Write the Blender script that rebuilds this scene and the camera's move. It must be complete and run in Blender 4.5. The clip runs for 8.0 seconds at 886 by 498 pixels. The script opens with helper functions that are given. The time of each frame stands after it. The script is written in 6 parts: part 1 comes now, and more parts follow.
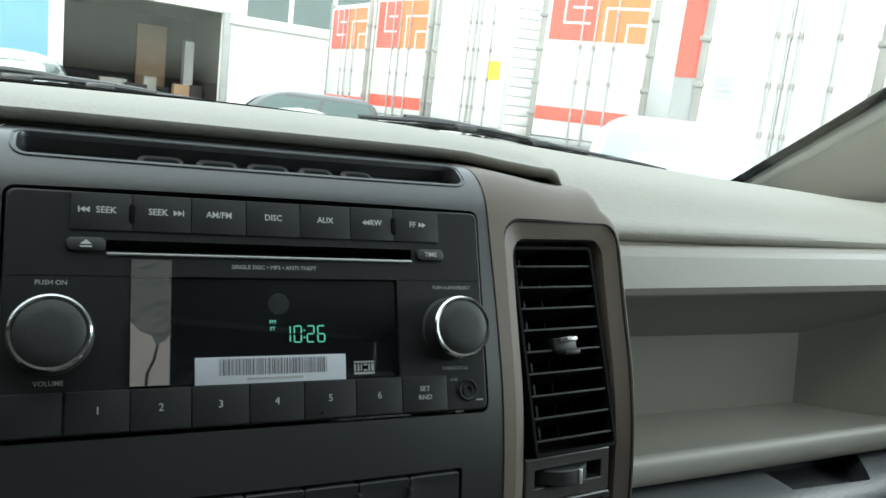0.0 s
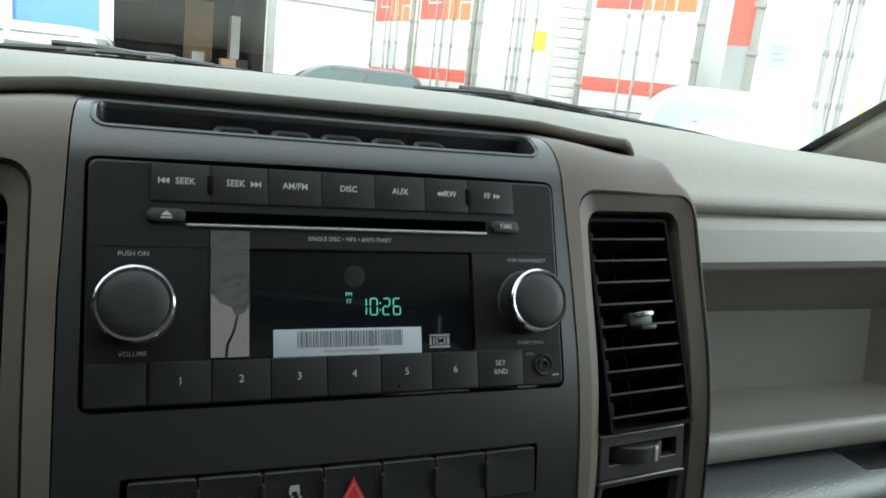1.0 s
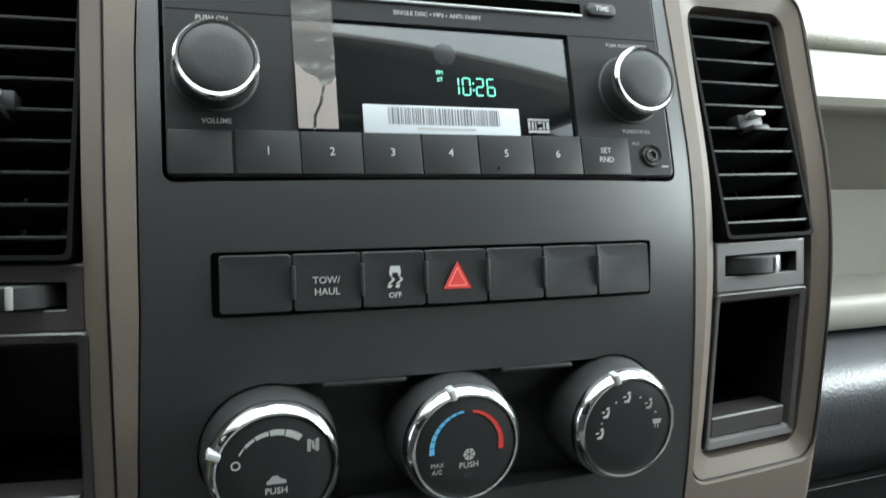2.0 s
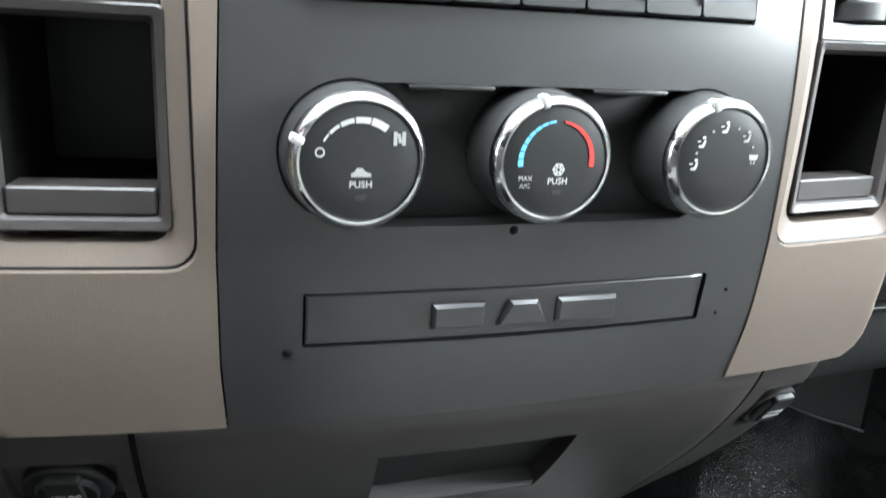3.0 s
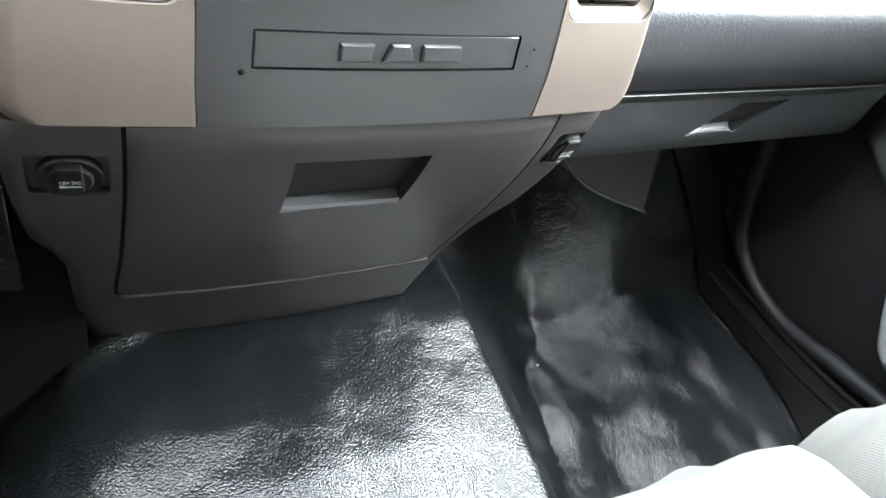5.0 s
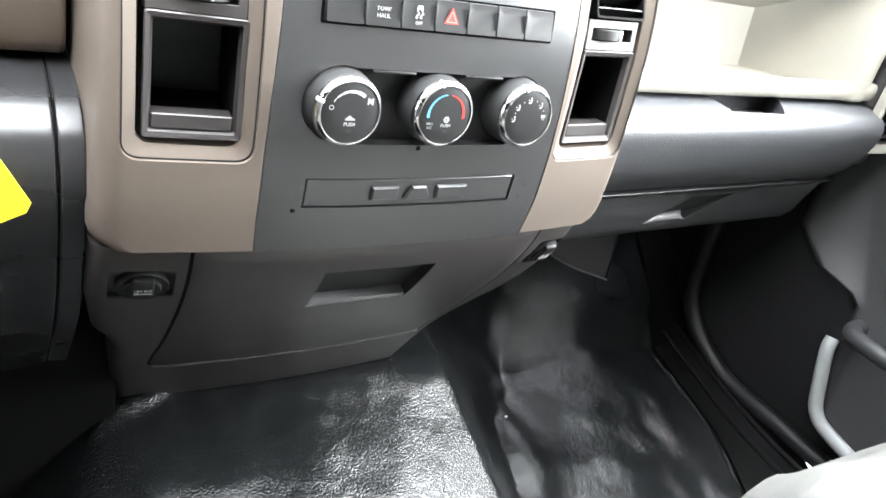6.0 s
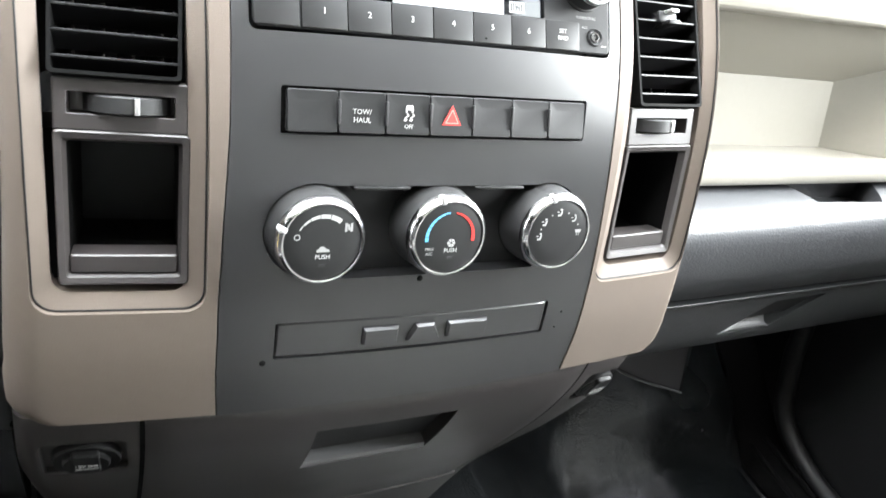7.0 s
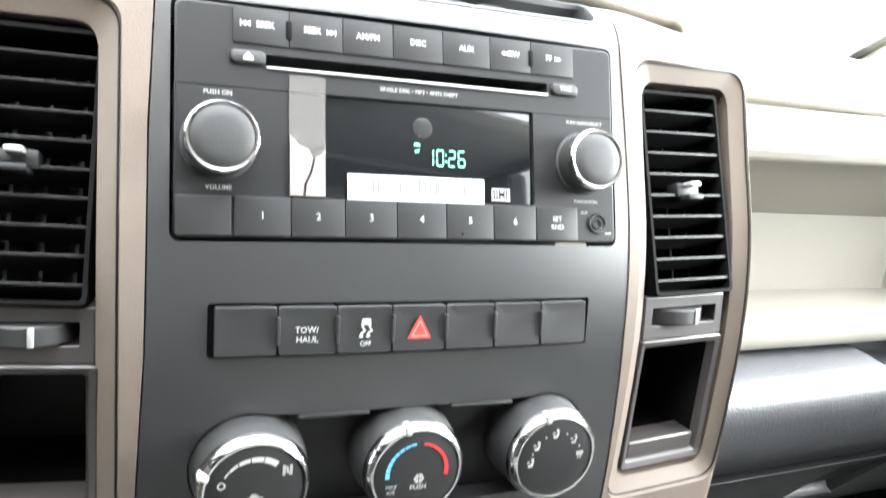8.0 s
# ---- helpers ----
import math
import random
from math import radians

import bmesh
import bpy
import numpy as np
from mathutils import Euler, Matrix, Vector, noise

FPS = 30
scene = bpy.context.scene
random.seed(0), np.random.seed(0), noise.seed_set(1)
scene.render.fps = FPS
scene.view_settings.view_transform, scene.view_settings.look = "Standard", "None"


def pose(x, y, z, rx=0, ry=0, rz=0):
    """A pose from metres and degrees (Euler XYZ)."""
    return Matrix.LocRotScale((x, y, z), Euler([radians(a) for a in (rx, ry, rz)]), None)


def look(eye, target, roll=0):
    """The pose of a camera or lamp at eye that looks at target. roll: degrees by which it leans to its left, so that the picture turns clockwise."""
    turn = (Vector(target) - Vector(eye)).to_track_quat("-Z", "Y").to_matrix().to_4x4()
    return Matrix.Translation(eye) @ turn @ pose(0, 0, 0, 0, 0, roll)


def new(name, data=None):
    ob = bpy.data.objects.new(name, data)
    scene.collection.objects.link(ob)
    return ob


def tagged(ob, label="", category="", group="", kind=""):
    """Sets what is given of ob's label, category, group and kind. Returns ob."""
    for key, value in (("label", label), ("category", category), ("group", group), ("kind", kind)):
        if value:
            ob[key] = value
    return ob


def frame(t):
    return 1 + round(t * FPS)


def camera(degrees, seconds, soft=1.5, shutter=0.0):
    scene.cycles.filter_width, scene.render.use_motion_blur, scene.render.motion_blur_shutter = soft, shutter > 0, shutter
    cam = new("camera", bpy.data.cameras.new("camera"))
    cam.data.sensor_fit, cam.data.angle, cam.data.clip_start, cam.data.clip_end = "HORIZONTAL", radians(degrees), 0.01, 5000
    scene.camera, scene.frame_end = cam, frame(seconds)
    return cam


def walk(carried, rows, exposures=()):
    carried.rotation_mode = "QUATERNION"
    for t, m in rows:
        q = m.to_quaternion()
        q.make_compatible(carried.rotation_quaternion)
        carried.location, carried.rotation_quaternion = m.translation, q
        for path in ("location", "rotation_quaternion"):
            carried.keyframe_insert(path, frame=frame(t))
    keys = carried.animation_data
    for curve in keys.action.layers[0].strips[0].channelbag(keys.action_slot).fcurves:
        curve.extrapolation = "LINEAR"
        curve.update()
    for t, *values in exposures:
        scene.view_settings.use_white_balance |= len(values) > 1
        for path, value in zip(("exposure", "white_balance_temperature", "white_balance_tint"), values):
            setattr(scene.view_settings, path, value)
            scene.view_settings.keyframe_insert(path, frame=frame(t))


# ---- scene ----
cam = camera(60.39, 8.0, shutter=0.22)
PATH = [
    (0.0, (-0.0751, -0.2926, 1.5336), (0.3567, 0.5921, 1.3582), 6.85),
    (0.5, (-0.0817, -0.2837, 1.5519), (0.3153, 0.6102, 1.3435), 8.06),
    (1.0, (-0.0852, -0.2809, 1.5301), (0.2949, 0.6185, 1.3141), 6.37),
    (1.2, (-0.0833, -0.2779, 1.5102), (0.2734, 0.6331, 1.3029), 5.22),
    (2.3, (-0.1058, -0.2650, 1.4137), (0.2185, 0.6536, 1.1877), 2.55),
    (2.5, (-0.1118, -0.2611, 1.3995), (0.2096, 0.6522, 1.1494), 2.88),
    (3.0, (-0.1162, -0.2670, 1.3674), (0.1785, 0.6209, 1.0141), 4.47),
    (3.5, (-0.1166, -0.2732, 1.3430), (0.1772, 0.5827, 0.9176), 6.03),
    (4.0, (-0.1253, -0.3029, 1.3244), (0.1848, 0.4987, 0.8133), 8.27),
    (4.5, (-0.1358, -0.3642, 1.3439), (0.2412, 0.3828, 0.7963), 9.41),
    (4.7, (-0.1552, -0.3846, 1.3558), (0.2664, 0.3554, 0.8319), 9.54),
    (5.8, (-0.2670, -0.4409, 1.4457), (0.2514, 0.2648, 0.9627), 13.68),
    (6.0, (-0.2663, -0.4381, 1.4667), (0.2485, 0.2780, 0.9953), 14.26),
    (6.5, (-0.2348, -0.4069, 1.4674), (0.2535, 0.3437, 1.0222), 12.81),
    (7.0, (-0.1782, -0.3570, 1.4540), (0.2607, 0.4534, 1.0660), 9.23),
    (7.5, (-0.1324, -0.3247, 1.4487), (0.2649, 0.5337, 1.1243), 6.11),
    (8.0, (-0.1136, -0.2945, 1.4961), (0.2610, 0.5834, 1.1977), 7.84),
]
walk(cam, [(t, look(eye, target, roll)) for t, eye, target, roll in PATH], exposures=[(0.0, 0.52, 6080, 1), (1.2, 0.45, 6080, 0), (2.3, 2.72, 6280, 6), (3.0, 3.60, 6200, 9), (4.5, 4.46, 6180, 11), (6.0, 4.22, 6440, 13), (8.0, 3.62, 6490, 12)])

# ---- world, sun and light ----
world = bpy.data.worlds.new("overcast_sky")
scene.world = world
world.use_nodes = True
wn = world.node_tree
sky = wn.nodes.new("ShaderNodeTexSky")
sky.sky_type = "NISHITA"
sky.sun_disc = False
sky.sun_elevation = radians(36)
sky.sun_rotation = radians(211)
sky.dust_density = 6.0
sky.air_density = 1.6
sky.ozone_density = 1.0
haze = wn.nodes.new("ShaderNodeMix")
haze.data_type = "RGBA"
haze.inputs[0].default_value = 0.55
haze.inputs[7].default_value = (22.0, 22.4, 23.0, 1)
wn.links.new(sky.outputs[0], haze.inputs[6])
wn.links.new(haze.outputs[2], wn.nodes["Background"].inputs[0])
wn.nodes["Background"].inputs[1].default_value = 0.15

sun = new("sun", bpy.data.lights.new("sun", "SUN"))
sun.data.energy = 2.4
sun.data.angle = radians(14)
sun.data.color = (1.0, 0.96, 0.9)
sun.matrix_basis = look((-3, -5, 4.24), (0, 0, 0))


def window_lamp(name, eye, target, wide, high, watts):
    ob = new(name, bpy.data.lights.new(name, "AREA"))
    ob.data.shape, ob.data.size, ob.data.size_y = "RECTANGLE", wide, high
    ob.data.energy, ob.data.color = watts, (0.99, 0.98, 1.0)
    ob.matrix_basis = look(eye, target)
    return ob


# added lamp just outside the passenger window, standing in for the sky's light
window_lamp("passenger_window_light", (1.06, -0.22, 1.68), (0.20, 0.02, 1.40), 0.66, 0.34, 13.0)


# ---- materials ----
def material(name, colour, rough=0.5, metal=0.0, vary=0.12, scale=40.0, bump=0.0, bump_scale=900.0, spec=0.5, coat=0.0, coat_rough=0.03, emit=None, power=0.0, by_object=0.0, wear=0.0):
    """A surface with two scales of variation in colour and gloss, and a fine grain in relief."""
    m = bpy.data.materials.new(name)
    m.use_nodes = True
    t = m.node_tree
    b = t.nodes["Principled BSDF"]
    b.inputs["Metallic"].default_value = metal
    b.inputs["Specular IOR Level"].default_value = spec
    b.inputs["Coat Weight"].default_value = coat
    b.inputs["Coat Roughness"].default_value = coat_rough
    tex = t.nodes.new("ShaderNodeTexCoord")
    big = t.nodes.new("ShaderNodeTexNoise")
    big.inputs["Scale"].default_value = scale * 0.22
    big.inputs["Detail"].default_value = 5.0
    fine = t.nodes.new("ShaderNodeTexNoise")
    fine.inputs["Scale"].default_value = scale * 6
    fine.inputs["Detail"].default_value = 3.0
    for n in (big, fine):
        t.links.new(tex.outputs["Object"], n.inputs["Vector"])
    both = t.nodes.new("ShaderNodeMath")
    both.operation = "MULTIPLY_ADD"
    t.links.new(big.outputs[0], both.inputs[0])
    both.inputs[1].default_value = 0.7
    small = t.nodes.new("ShaderNodeMath")
    small.operation = "MULTIPLY"
    small.inputs[1].default_value = 0.3
    t.links.new(fine.outputs[0], small.inputs[0])
    t.links.new(small.outputs[0], both.inputs[2])
    value = both.outputs[0]
    if by_object:
        info = t.nodes.new("ShaderNodeObjectInfo")
        add = t.nodes.new("ShaderNodeMath")
        add.operation = "MULTIPLY_ADD"
        t.links.new(info.outputs["Random"], add.inputs[0])
        add.inputs[1].default_value = by_object
        t.links.new(value, add.inputs[2])
        value = add.outputs[0]
    ramp = t.nodes.new("ShaderNodeMapRange")
    ramp.inputs[1].default_value, ramp.inputs[2].default_value = 0.3, 0.7
    ramp.inputs[3].default_value, ramp.inputs[4].default_value = 1 - vary, 1 + vary
    t.links.new(value, ramp.inputs[0])
    scaled = t.nodes.new("ShaderNodeVectorMath")
    scaled.operation = "SCALE"
    scaled.inputs[0].default_value = colour
    t.links.new(ramp.outputs[0], scaled.inputs["Scale"])
    t.links.new(scaled.outputs[0], b.inputs["Base Color"])
    gloss = t.nodes.new("ShaderNodeMapRange")
    gloss.inputs[1].default_value, gloss.inputs[2].default_value = 0.3, 0.7
    gloss.inputs[3].default_value, gloss.inputs[4].default_value = max(0.02, rough - 0.035), min(1.0, rough + 0.035)
    t.links.new(big.outputs[0], gloss.inputs[0])
    t.links.new(gloss.outputs[0], b.inputs["Roughness"])
    if bump:
        grain = t.nodes.new("ShaderNodeTexNoise")
        grain.inputs["Scale"].default_value = bump_scale
        grain.inputs["Detail"].default_value = 2.0
        t.links.new(tex.outputs["Object"], grain.inputs["Vector"])
        relief = t.nodes.new("ShaderNodeBump")
        relief.inputs["Strength"].default_value = bump
        relief.inputs["Distance"].default_value = 0.001
        t.links.new(grain.outputs[0], relief.inputs["Height"])
        t.links.new(relief.outputs[0], b.inputs["Normal"])
    if emit:
        b.inputs["Emission Color"].default_value = (*emit, 1)
        b.inputs["Emission Strength"].default_value = power
    return m


def clear_glass(name, tint, gloss=1.0, milk=0.0):
    """A thin pane: clear, with a mirror layer that grows towards grazing angles."""
    m = bpy.data.materials.new(name)
    m.use_nodes = True
    t = m.node_tree
    t.nodes.remove(t.nodes["Principled BSDF"])
    see = t.nodes.new("ShaderNodeBsdfTransparent")
    see.inputs[0].default_value = (*tint, 1)
    shine = t.nodes.new("ShaderNodeBsdfGlossy")
    shine.inputs["Roughness"].default_value = 0.02
    edge = t.nodes.new("ShaderNodeFresnel")
    edge.inputs[0].default_value = 1.45
    less = t.nodes.new("ShaderNodeMath")
    less.operation = "MULTIPLY"
    less.inputs[1].default_value = gloss
    t.links.new(edge.outputs[0], less.inputs[0])
    mix = t.nodes.new("ShaderNodeMixShader")
    t.links.new(less.outputs[0], mix.inputs[0])
    t.links.new(see.outputs[0], mix.inputs[1])
    t.links.new(shine.outputs[0], mix.inputs[2])
    last = mix
    if milk:
        cloud = t.nodes.new("ShaderNodeBsdfDiffuse")
        cloud.inputs[0].default_value = (0.7, 0.68, 0.66, 1)
        last = t.nodes.new("ShaderNodeMixShader")
        last.inputs[0].default_value = milk
        t.links.new(mix.outputs[0], last.inputs[1])
        t.links.new(cloud.outputs[0], last.inputs[2])
    t.links.new(last.outputs[0], t.nodes["Material Output"].inputs[0])
    return m


def vinyl_floor(name):
    """Black embossed vinyl: pebbled grain of about three millimetres, soft waves and scuffs."""
    m = material(name, (0.008, 0.009, 0.0095), rough=0.25, vary=0.3, scale=14, spec=0.42)
    t = m.node_tree
    b = t.nodes["Principled BSDF"]
    tex = t.nodes["Texture Coordinate"]
    pebble = t.nodes.new("ShaderNodeTexVoronoi")
    pebble.feature = "SMOOTH_F1"
    pebble.inputs["Scale"].default_value = 480
    pebble.inputs["Smoothness"].default_value = 0.4
    wave = t.nodes.new("ShaderNodeTexNoise")
    wave.inputs["Scale"].default_value = 8
    wave.inputs["Detail"].default_value = 1
    for n in (pebble, wave):
        t.links.new(tex.outputs["Object"], n.inputs["Vector"])
    b1 = t.nodes.new("ShaderNodeBump")
    b1.inputs["Strength"].default_value = 0.42
    b1.inputs["Distance"].default_value = 0.0013
    b1.invert = True
    t.links.new(pebble.outputs[0], b1.inputs["Height"])
    b2 = t.nodes.new("ShaderNodeBump")
    b2.inputs["Strength"].default_value = 0.9
    b2.inputs["Distance"].default_value = 0.02
    t.links.new(wave.outputs[0], b2.inputs["Height"])
    dent = t.nodes.new("ShaderNodeTexNoise")
    dent.inputs["Scale"].default_value = 24
    dent.inputs["Detail"].default_value = 2
    t.links.new(tex.outputs["Object"], dent.inputs["Vector"])
    b3 = t.nodes.new("ShaderNodeBump")
    b3.inputs["Strength"].default_value = 0.6
    b3.inputs["Distance"].default_value = 0.006
    t.links.new(dent.outputs[0], b3.inputs["Height"])
    t.links.new(b2.outputs[0], b3.inputs["Normal"])
    t.links.new(b3.outputs[0], b1.inputs["Normal"])
    t.links.new(b1.outputs[0], b.inputs["Normal"])
    return m


def cloth(name, colour):
    m = material(name, colour, rough=0.9, vary=0.1, scale=60, spec=0.2)
    t = m.node_tree
    b = t.nodes["Principled BSDF"]
    weave = t.nodes.new("ShaderNodeTexWave")
    weave.inputs["Scale"].default_value = 420
    weave.inputs["Distortion"].default_value = 1.5
    t.links.new(t.nodes["Texture Coordinate"].outputs["Object"], weave.inputs["Vector"])
    relief = t.nodes.new("ShaderNodeBump")
    relief.inputs["Strength"].default_value = 0.18
    relief.inputs["Distance"].default_value = 0.001
    t.links.new(weave.outputs[0], relief.inputs["Height"])
    t.links.new(relief.outputs[0], b.inputs["Normal"])
    return m


PILLAR = material("pale_pillar_plastic", (0.40, 0.39, 0.355), rough=0.6, vary=0.05, scale=30, bump=0.3, bump_scale=430, spec=0.35)
PAD = material("stone_soft_plastic", (0.265, 0.253, 0.220), rough=0.6, vary=0.06, scale=30, bump=0.4, bump_scale=430, spec=0.35)
STONE = material("stone_smooth_plastic", (0.245, 0.233, 0.203), rough=0.5, vary=0.05, scale=30, bump=0.15, bump_scale=1500, spec=0.4)
TAN = material("stone_hard_plastic", (0.134, 0.110, 0.092), rough=0.5, vary=0.05, scale=30, bump=0.15, bump_scale=1500, spec=0.25)
CHARCOAL = material("charcoal_plastic", (0.0140, 0.0140, 0.0152), rough=0.38, vary=0.1, scale=25, bump=0.06, bump_scale=2200, spec=0.95, coat=0.25, coat_rough=0.32)
DARK = material("dark_trim_plastic", (0.0325, 0.0278, 0.0270), rough=0.42, vary=0.1, scale=25, bump=0.06, bump_scale=1900, spec=0.85)
SLATE = material("slate_padded_plastic", (0.050, 0.052, 0.056), rough=0.41, vary=0.1, scale=25, bump=0.4, bump_scale=480, spec=0.65)
BLACK = material("black_plastic", (0.0125, 0.0125, 0.013), rough=0.46, vary=0.1, scale=40, bump=0.03, bump_scale=1500, spec=0.28)
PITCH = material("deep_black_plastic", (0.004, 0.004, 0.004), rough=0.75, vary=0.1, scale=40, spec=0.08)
KEY = material("button_black_plastic", (0.018, 0.018, 0.0183), rough=0.46, vary=0.06, scale=60, bump=0.03, bump_scale=1700, spec=0.3)
WIPER = material("worn_black_paint", (0.045, 0.046, 0.048), rough=0.4, vary=0.25, scale=40)
RUBBER = material("soft_black_rubber", (0.016, 0.016, 0.016), rough=0.58, vary=0.08, scale=60, bump=0.15, bump_scale=1500)
CHROME = material("satin_chrome", (0.78, 0.78, 0.79), rough=0.13, metal=1.0, vary=0.03, scale=50)
SILVER = material("silver_paint", (0.55, 0.55, 0.54), rough=0.35, metal=0.6, vary=0.04, scale=50)
LIP = material("dull_silver_paint", (0.36, 0.36, 0.36), rough=0.4, metal=0.4, vary=0.1, scale=50)
PRINT = material("white_print", (0.42, 0.42, 0.41), rough=0.6, vary=0.05, scale=80)
DIM_PRINT = material("grey_print", (0.28, 0.28, 0.275), rough=0.6, vary=0.05, scale=80)
INK = material("faded_black_ink", (0.10, 0.10, 0.105), rough=0.6, vary=0.1, scale=60)
RED = material("red_print", (0.55, 0.035, 0.03), rough=0.5, vary=0.05, scale=80)
BLUE = material("blue_print", (0.12, 0.42, 0.68), rough=0.5, vary=0.05, scale=80)
SCREEN = material("black_glossy_screen", (0.006, 0.007, 0.008), rough=0.07, vary=0.1, scale=30, spec=0.5, coat=0.5)
DIGIT = material("green_display_segments", (0.05, 0.3, 0.22), rough=0.4, emit=(0.25, 0.9, 0.62), power=0.30, vary=0.05)
LABEL = material("white_paper_label", (0.44, 0.455, 0.485), rough=0.5, vary=0.04, scale=60)
TAPE = clear_glass("clear_tape", (0.62, 0.57, 0.54), gloss=1.3, milk=0.12)
GLASS = clear_glass("window_glass", (0.95, 0.97, 0.96), gloss=0.25)
# dark tint added to cut the light that reaches the stack from behind
TINTED = clear_glass("rear_window_glass", (0.07, 0.069, 0.067), gloss=0.8)
SIDE_GLASS = clear_glass("side_window_glass", (0.66, 0.68, 0.67), gloss=0.6)
# near-black tint added to keep light off the driver's side
DIMMED_GLASS = clear_glass("light_blocking_side_glass", (0.03, 0.032, 0.031), gloss=0.8)
KNEE = material("glossy_slate_plastic", (0.045, 0.047, 0.049), rough=0.36, vary=0.05, scale=25, bump=0.4, bump_scale=480, spec=0.7)
KNEE_DARK = material("smooth_dark_plastic", (0.022, 0.022, 0.023), rough=0.27, vary=0.05, scale=25, bump=0.04, bump_scale=900, spec=0.6)
DOOR = material("black_door_plastic", (0.0085, 0.0085, 0.009), rough=0.5, vary=0.08, scale=25, bump=0.05, bump_scale=1500, spec=0.4)
RIDGE = material("grey_door_plastic", (0.022, 0.022, 0.0225), rough=0.45, vary=0.08, scale=25, bump=0.05, bump_scale=1500)
# light on the upward-facing ledges is put into this paler grey
LIT_LEDGE = material("lit_ledge_plastic", (0.115, 0.115, 0.117), rough=0.35, vary=0.06)
VINYL = vinyl_floor("black_vinyl_floor")
SEAT = cloth("light_grey_cloth", (0.120, 0.118, 0.110))
HEADLINER = cloth("pale_headliner_cloth", (0.40, 0.385, 0.355))
YELLOW = material("yellow_card", (0.85, 0.62, 0.02), rough=0.5, vary=0.05, scale=60)
ASPHALT = material("asphalt", (0.12, 0.12, 0.118), rough=0.85, vary=0.25, scale=3, bump=0.5, bump_scale=60)
WHITE = material("white_trailer_paint", (0.66, 0.665, 0.655), rough=0.4, vary=0.10, scale=3)
WALL = material("white_rendered_wall", (0.78, 0.78, 0.75), rough=0.85, vary=0.06, scale=2, bump=0.3, bump_scale=30)
STEEL = material("galvanised_steel", (0.42, 0.43, 0.43), rough=0.45, metal=0.6, vary=0.15, scale=6)
POST = material("weathered_grey_post", (0.30, 0.295, 0.28), rough=0.6, metal=0.2, vary=0.2, scale=6)
ORANGE = material("orange_sign_paint", (0.85, 0.20, 0.06), rough=0.4, vary=0.05, scale=3)
SIGN_RED = material("red_sign_paint", (0.80, 0.10, 0.07), rough=0.4, vary=0.05, scale=3)
SKY_BLUE = material("blue_wall_paint", (0.16, 0.36, 0.72), rough=0.6, vary=0.06, scale=3)
CAR_WHITE = material("white_car_paint", (0.60, 0.62, 0.63), rough=0.22, vary=0.02, scale=3, coat=0.6)
CAR_GREY = material("dark_grey_car_paint", (0.09, 0.095, 0.10), rough=0.25, vary=0.05, scale=3, coat=0.6)
CAR_GLASS = material("tinted_car_glass", (0.10, 0.14, 0.14), rough=0.06, vary=0.05, scale=3)
# pale base colour paints a bright reflection on the near cars' glass
PALE_GLASS = material("painted_reflection_car_glass", (0.36, 0.42, 0.43), rough=0.08, vary=0.05, scale=3)
# the workshop's indoor shade is put into this near-black colour
WORKSHOP = material("shade_painted_workshop", (0.020, 0.018, 0.018), rough=0.8, vary=0.4, scale=4)
WOOD = material("cardboard_brown", (0.30, 0.20, 0.12), rough=0.8, vary=0.15, scale=8)

# ---- building helpers ----
WORLD_OF = {}


def thing(name, at, label, category, group="", kind=""):
    """A top-level Empty at the base of a thing."""
    ob = new(name)
    ob.empty_display_size = 0.05
    ob.matrix_basis = Matrix.Translation(at)
    WORLD_OF[ob.name] = ob.matrix_basis.copy()
    return tagged(ob, label, category, group, kind)


def part(name, bm, mat, parent, label="", m=None, smooth=True):
    """Links a bmesh as one mesh object, under a thing, a part, or (parent None) at top level. m: its frame in the world."""
    me = bpy.data.meshes.new(name)
    bmesh.ops.recalc_face_normals(bm, faces=bm.faces)
    bm.to_mesh(me)
    bm.free()
    return part_mesh(name, me, mat, parent, label, m, smooth)


def part_mesh(name, me, mat, parent, label="", m=None, smooth=True):
    me.materials.clear()
    me.materials.append(mat)
    if smooth:
        me.shade_smooth()
        me.set_sharp_from_angle(angle=radians(32))
    ob = new(name, me)
    ob.matrix_basis = m if m is not None else Matrix.Identity(4)
    if parent is not None:
        ob.parent = parent
        ob.matrix_parent_inverse = WORLD_OF[parent.name].inverted()
    WORLD_OF[ob.name] = ob.matrix_basis.copy()
    if label:
        ob["label"] = label
    return ob


def bevel(ob, width, segments=2, angle=35):
    b = ob.modifiers.new("bevel", "BEVEL")
    b.width, b.segments, b.limit_method, b.angle_limit = width, segments, "ANGLE", radians(angle)
    b.harden_normals = False
    return ob


def carve(ob, cutters):
    """Cuts the closed bmeshes (in ob's own space) out of ob for good."""
    made = []
    for bm in cutters:
        bmesh.ops.recalc_face_normals(bm, faces=bm.faces)
        me = bpy.data.meshes.new("cut")
        bm.to_mesh(me)
        bm.free()
        c = new("cut", me)
        c.matrix_basis = ob.matrix_basis
        d = ob.modifiers.new("cut", "BOOLEAN")
        d.operation, d.object, d.solver = "DIFFERENCE", c, "EXACT"
        made.append(c)
    bpy.context.view_layer.update()
    flat = ob.evaluated_get(bpy.context.evaluated_depsgraph_get())
    me = bpy.data.meshes.new_from_object(flat)
    mats = [s for s in ob.data.materials]
    ob.modifiers.clear()
    ob.data = me
    me.materials.clear()
    for s in mats:
        me.materials.append(s)
    for c in made:
        bpy.data.objects.remove(c)
    me.shade_smooth()
    me.set_sharp_from_angle(angle=radians(28))
    return ob


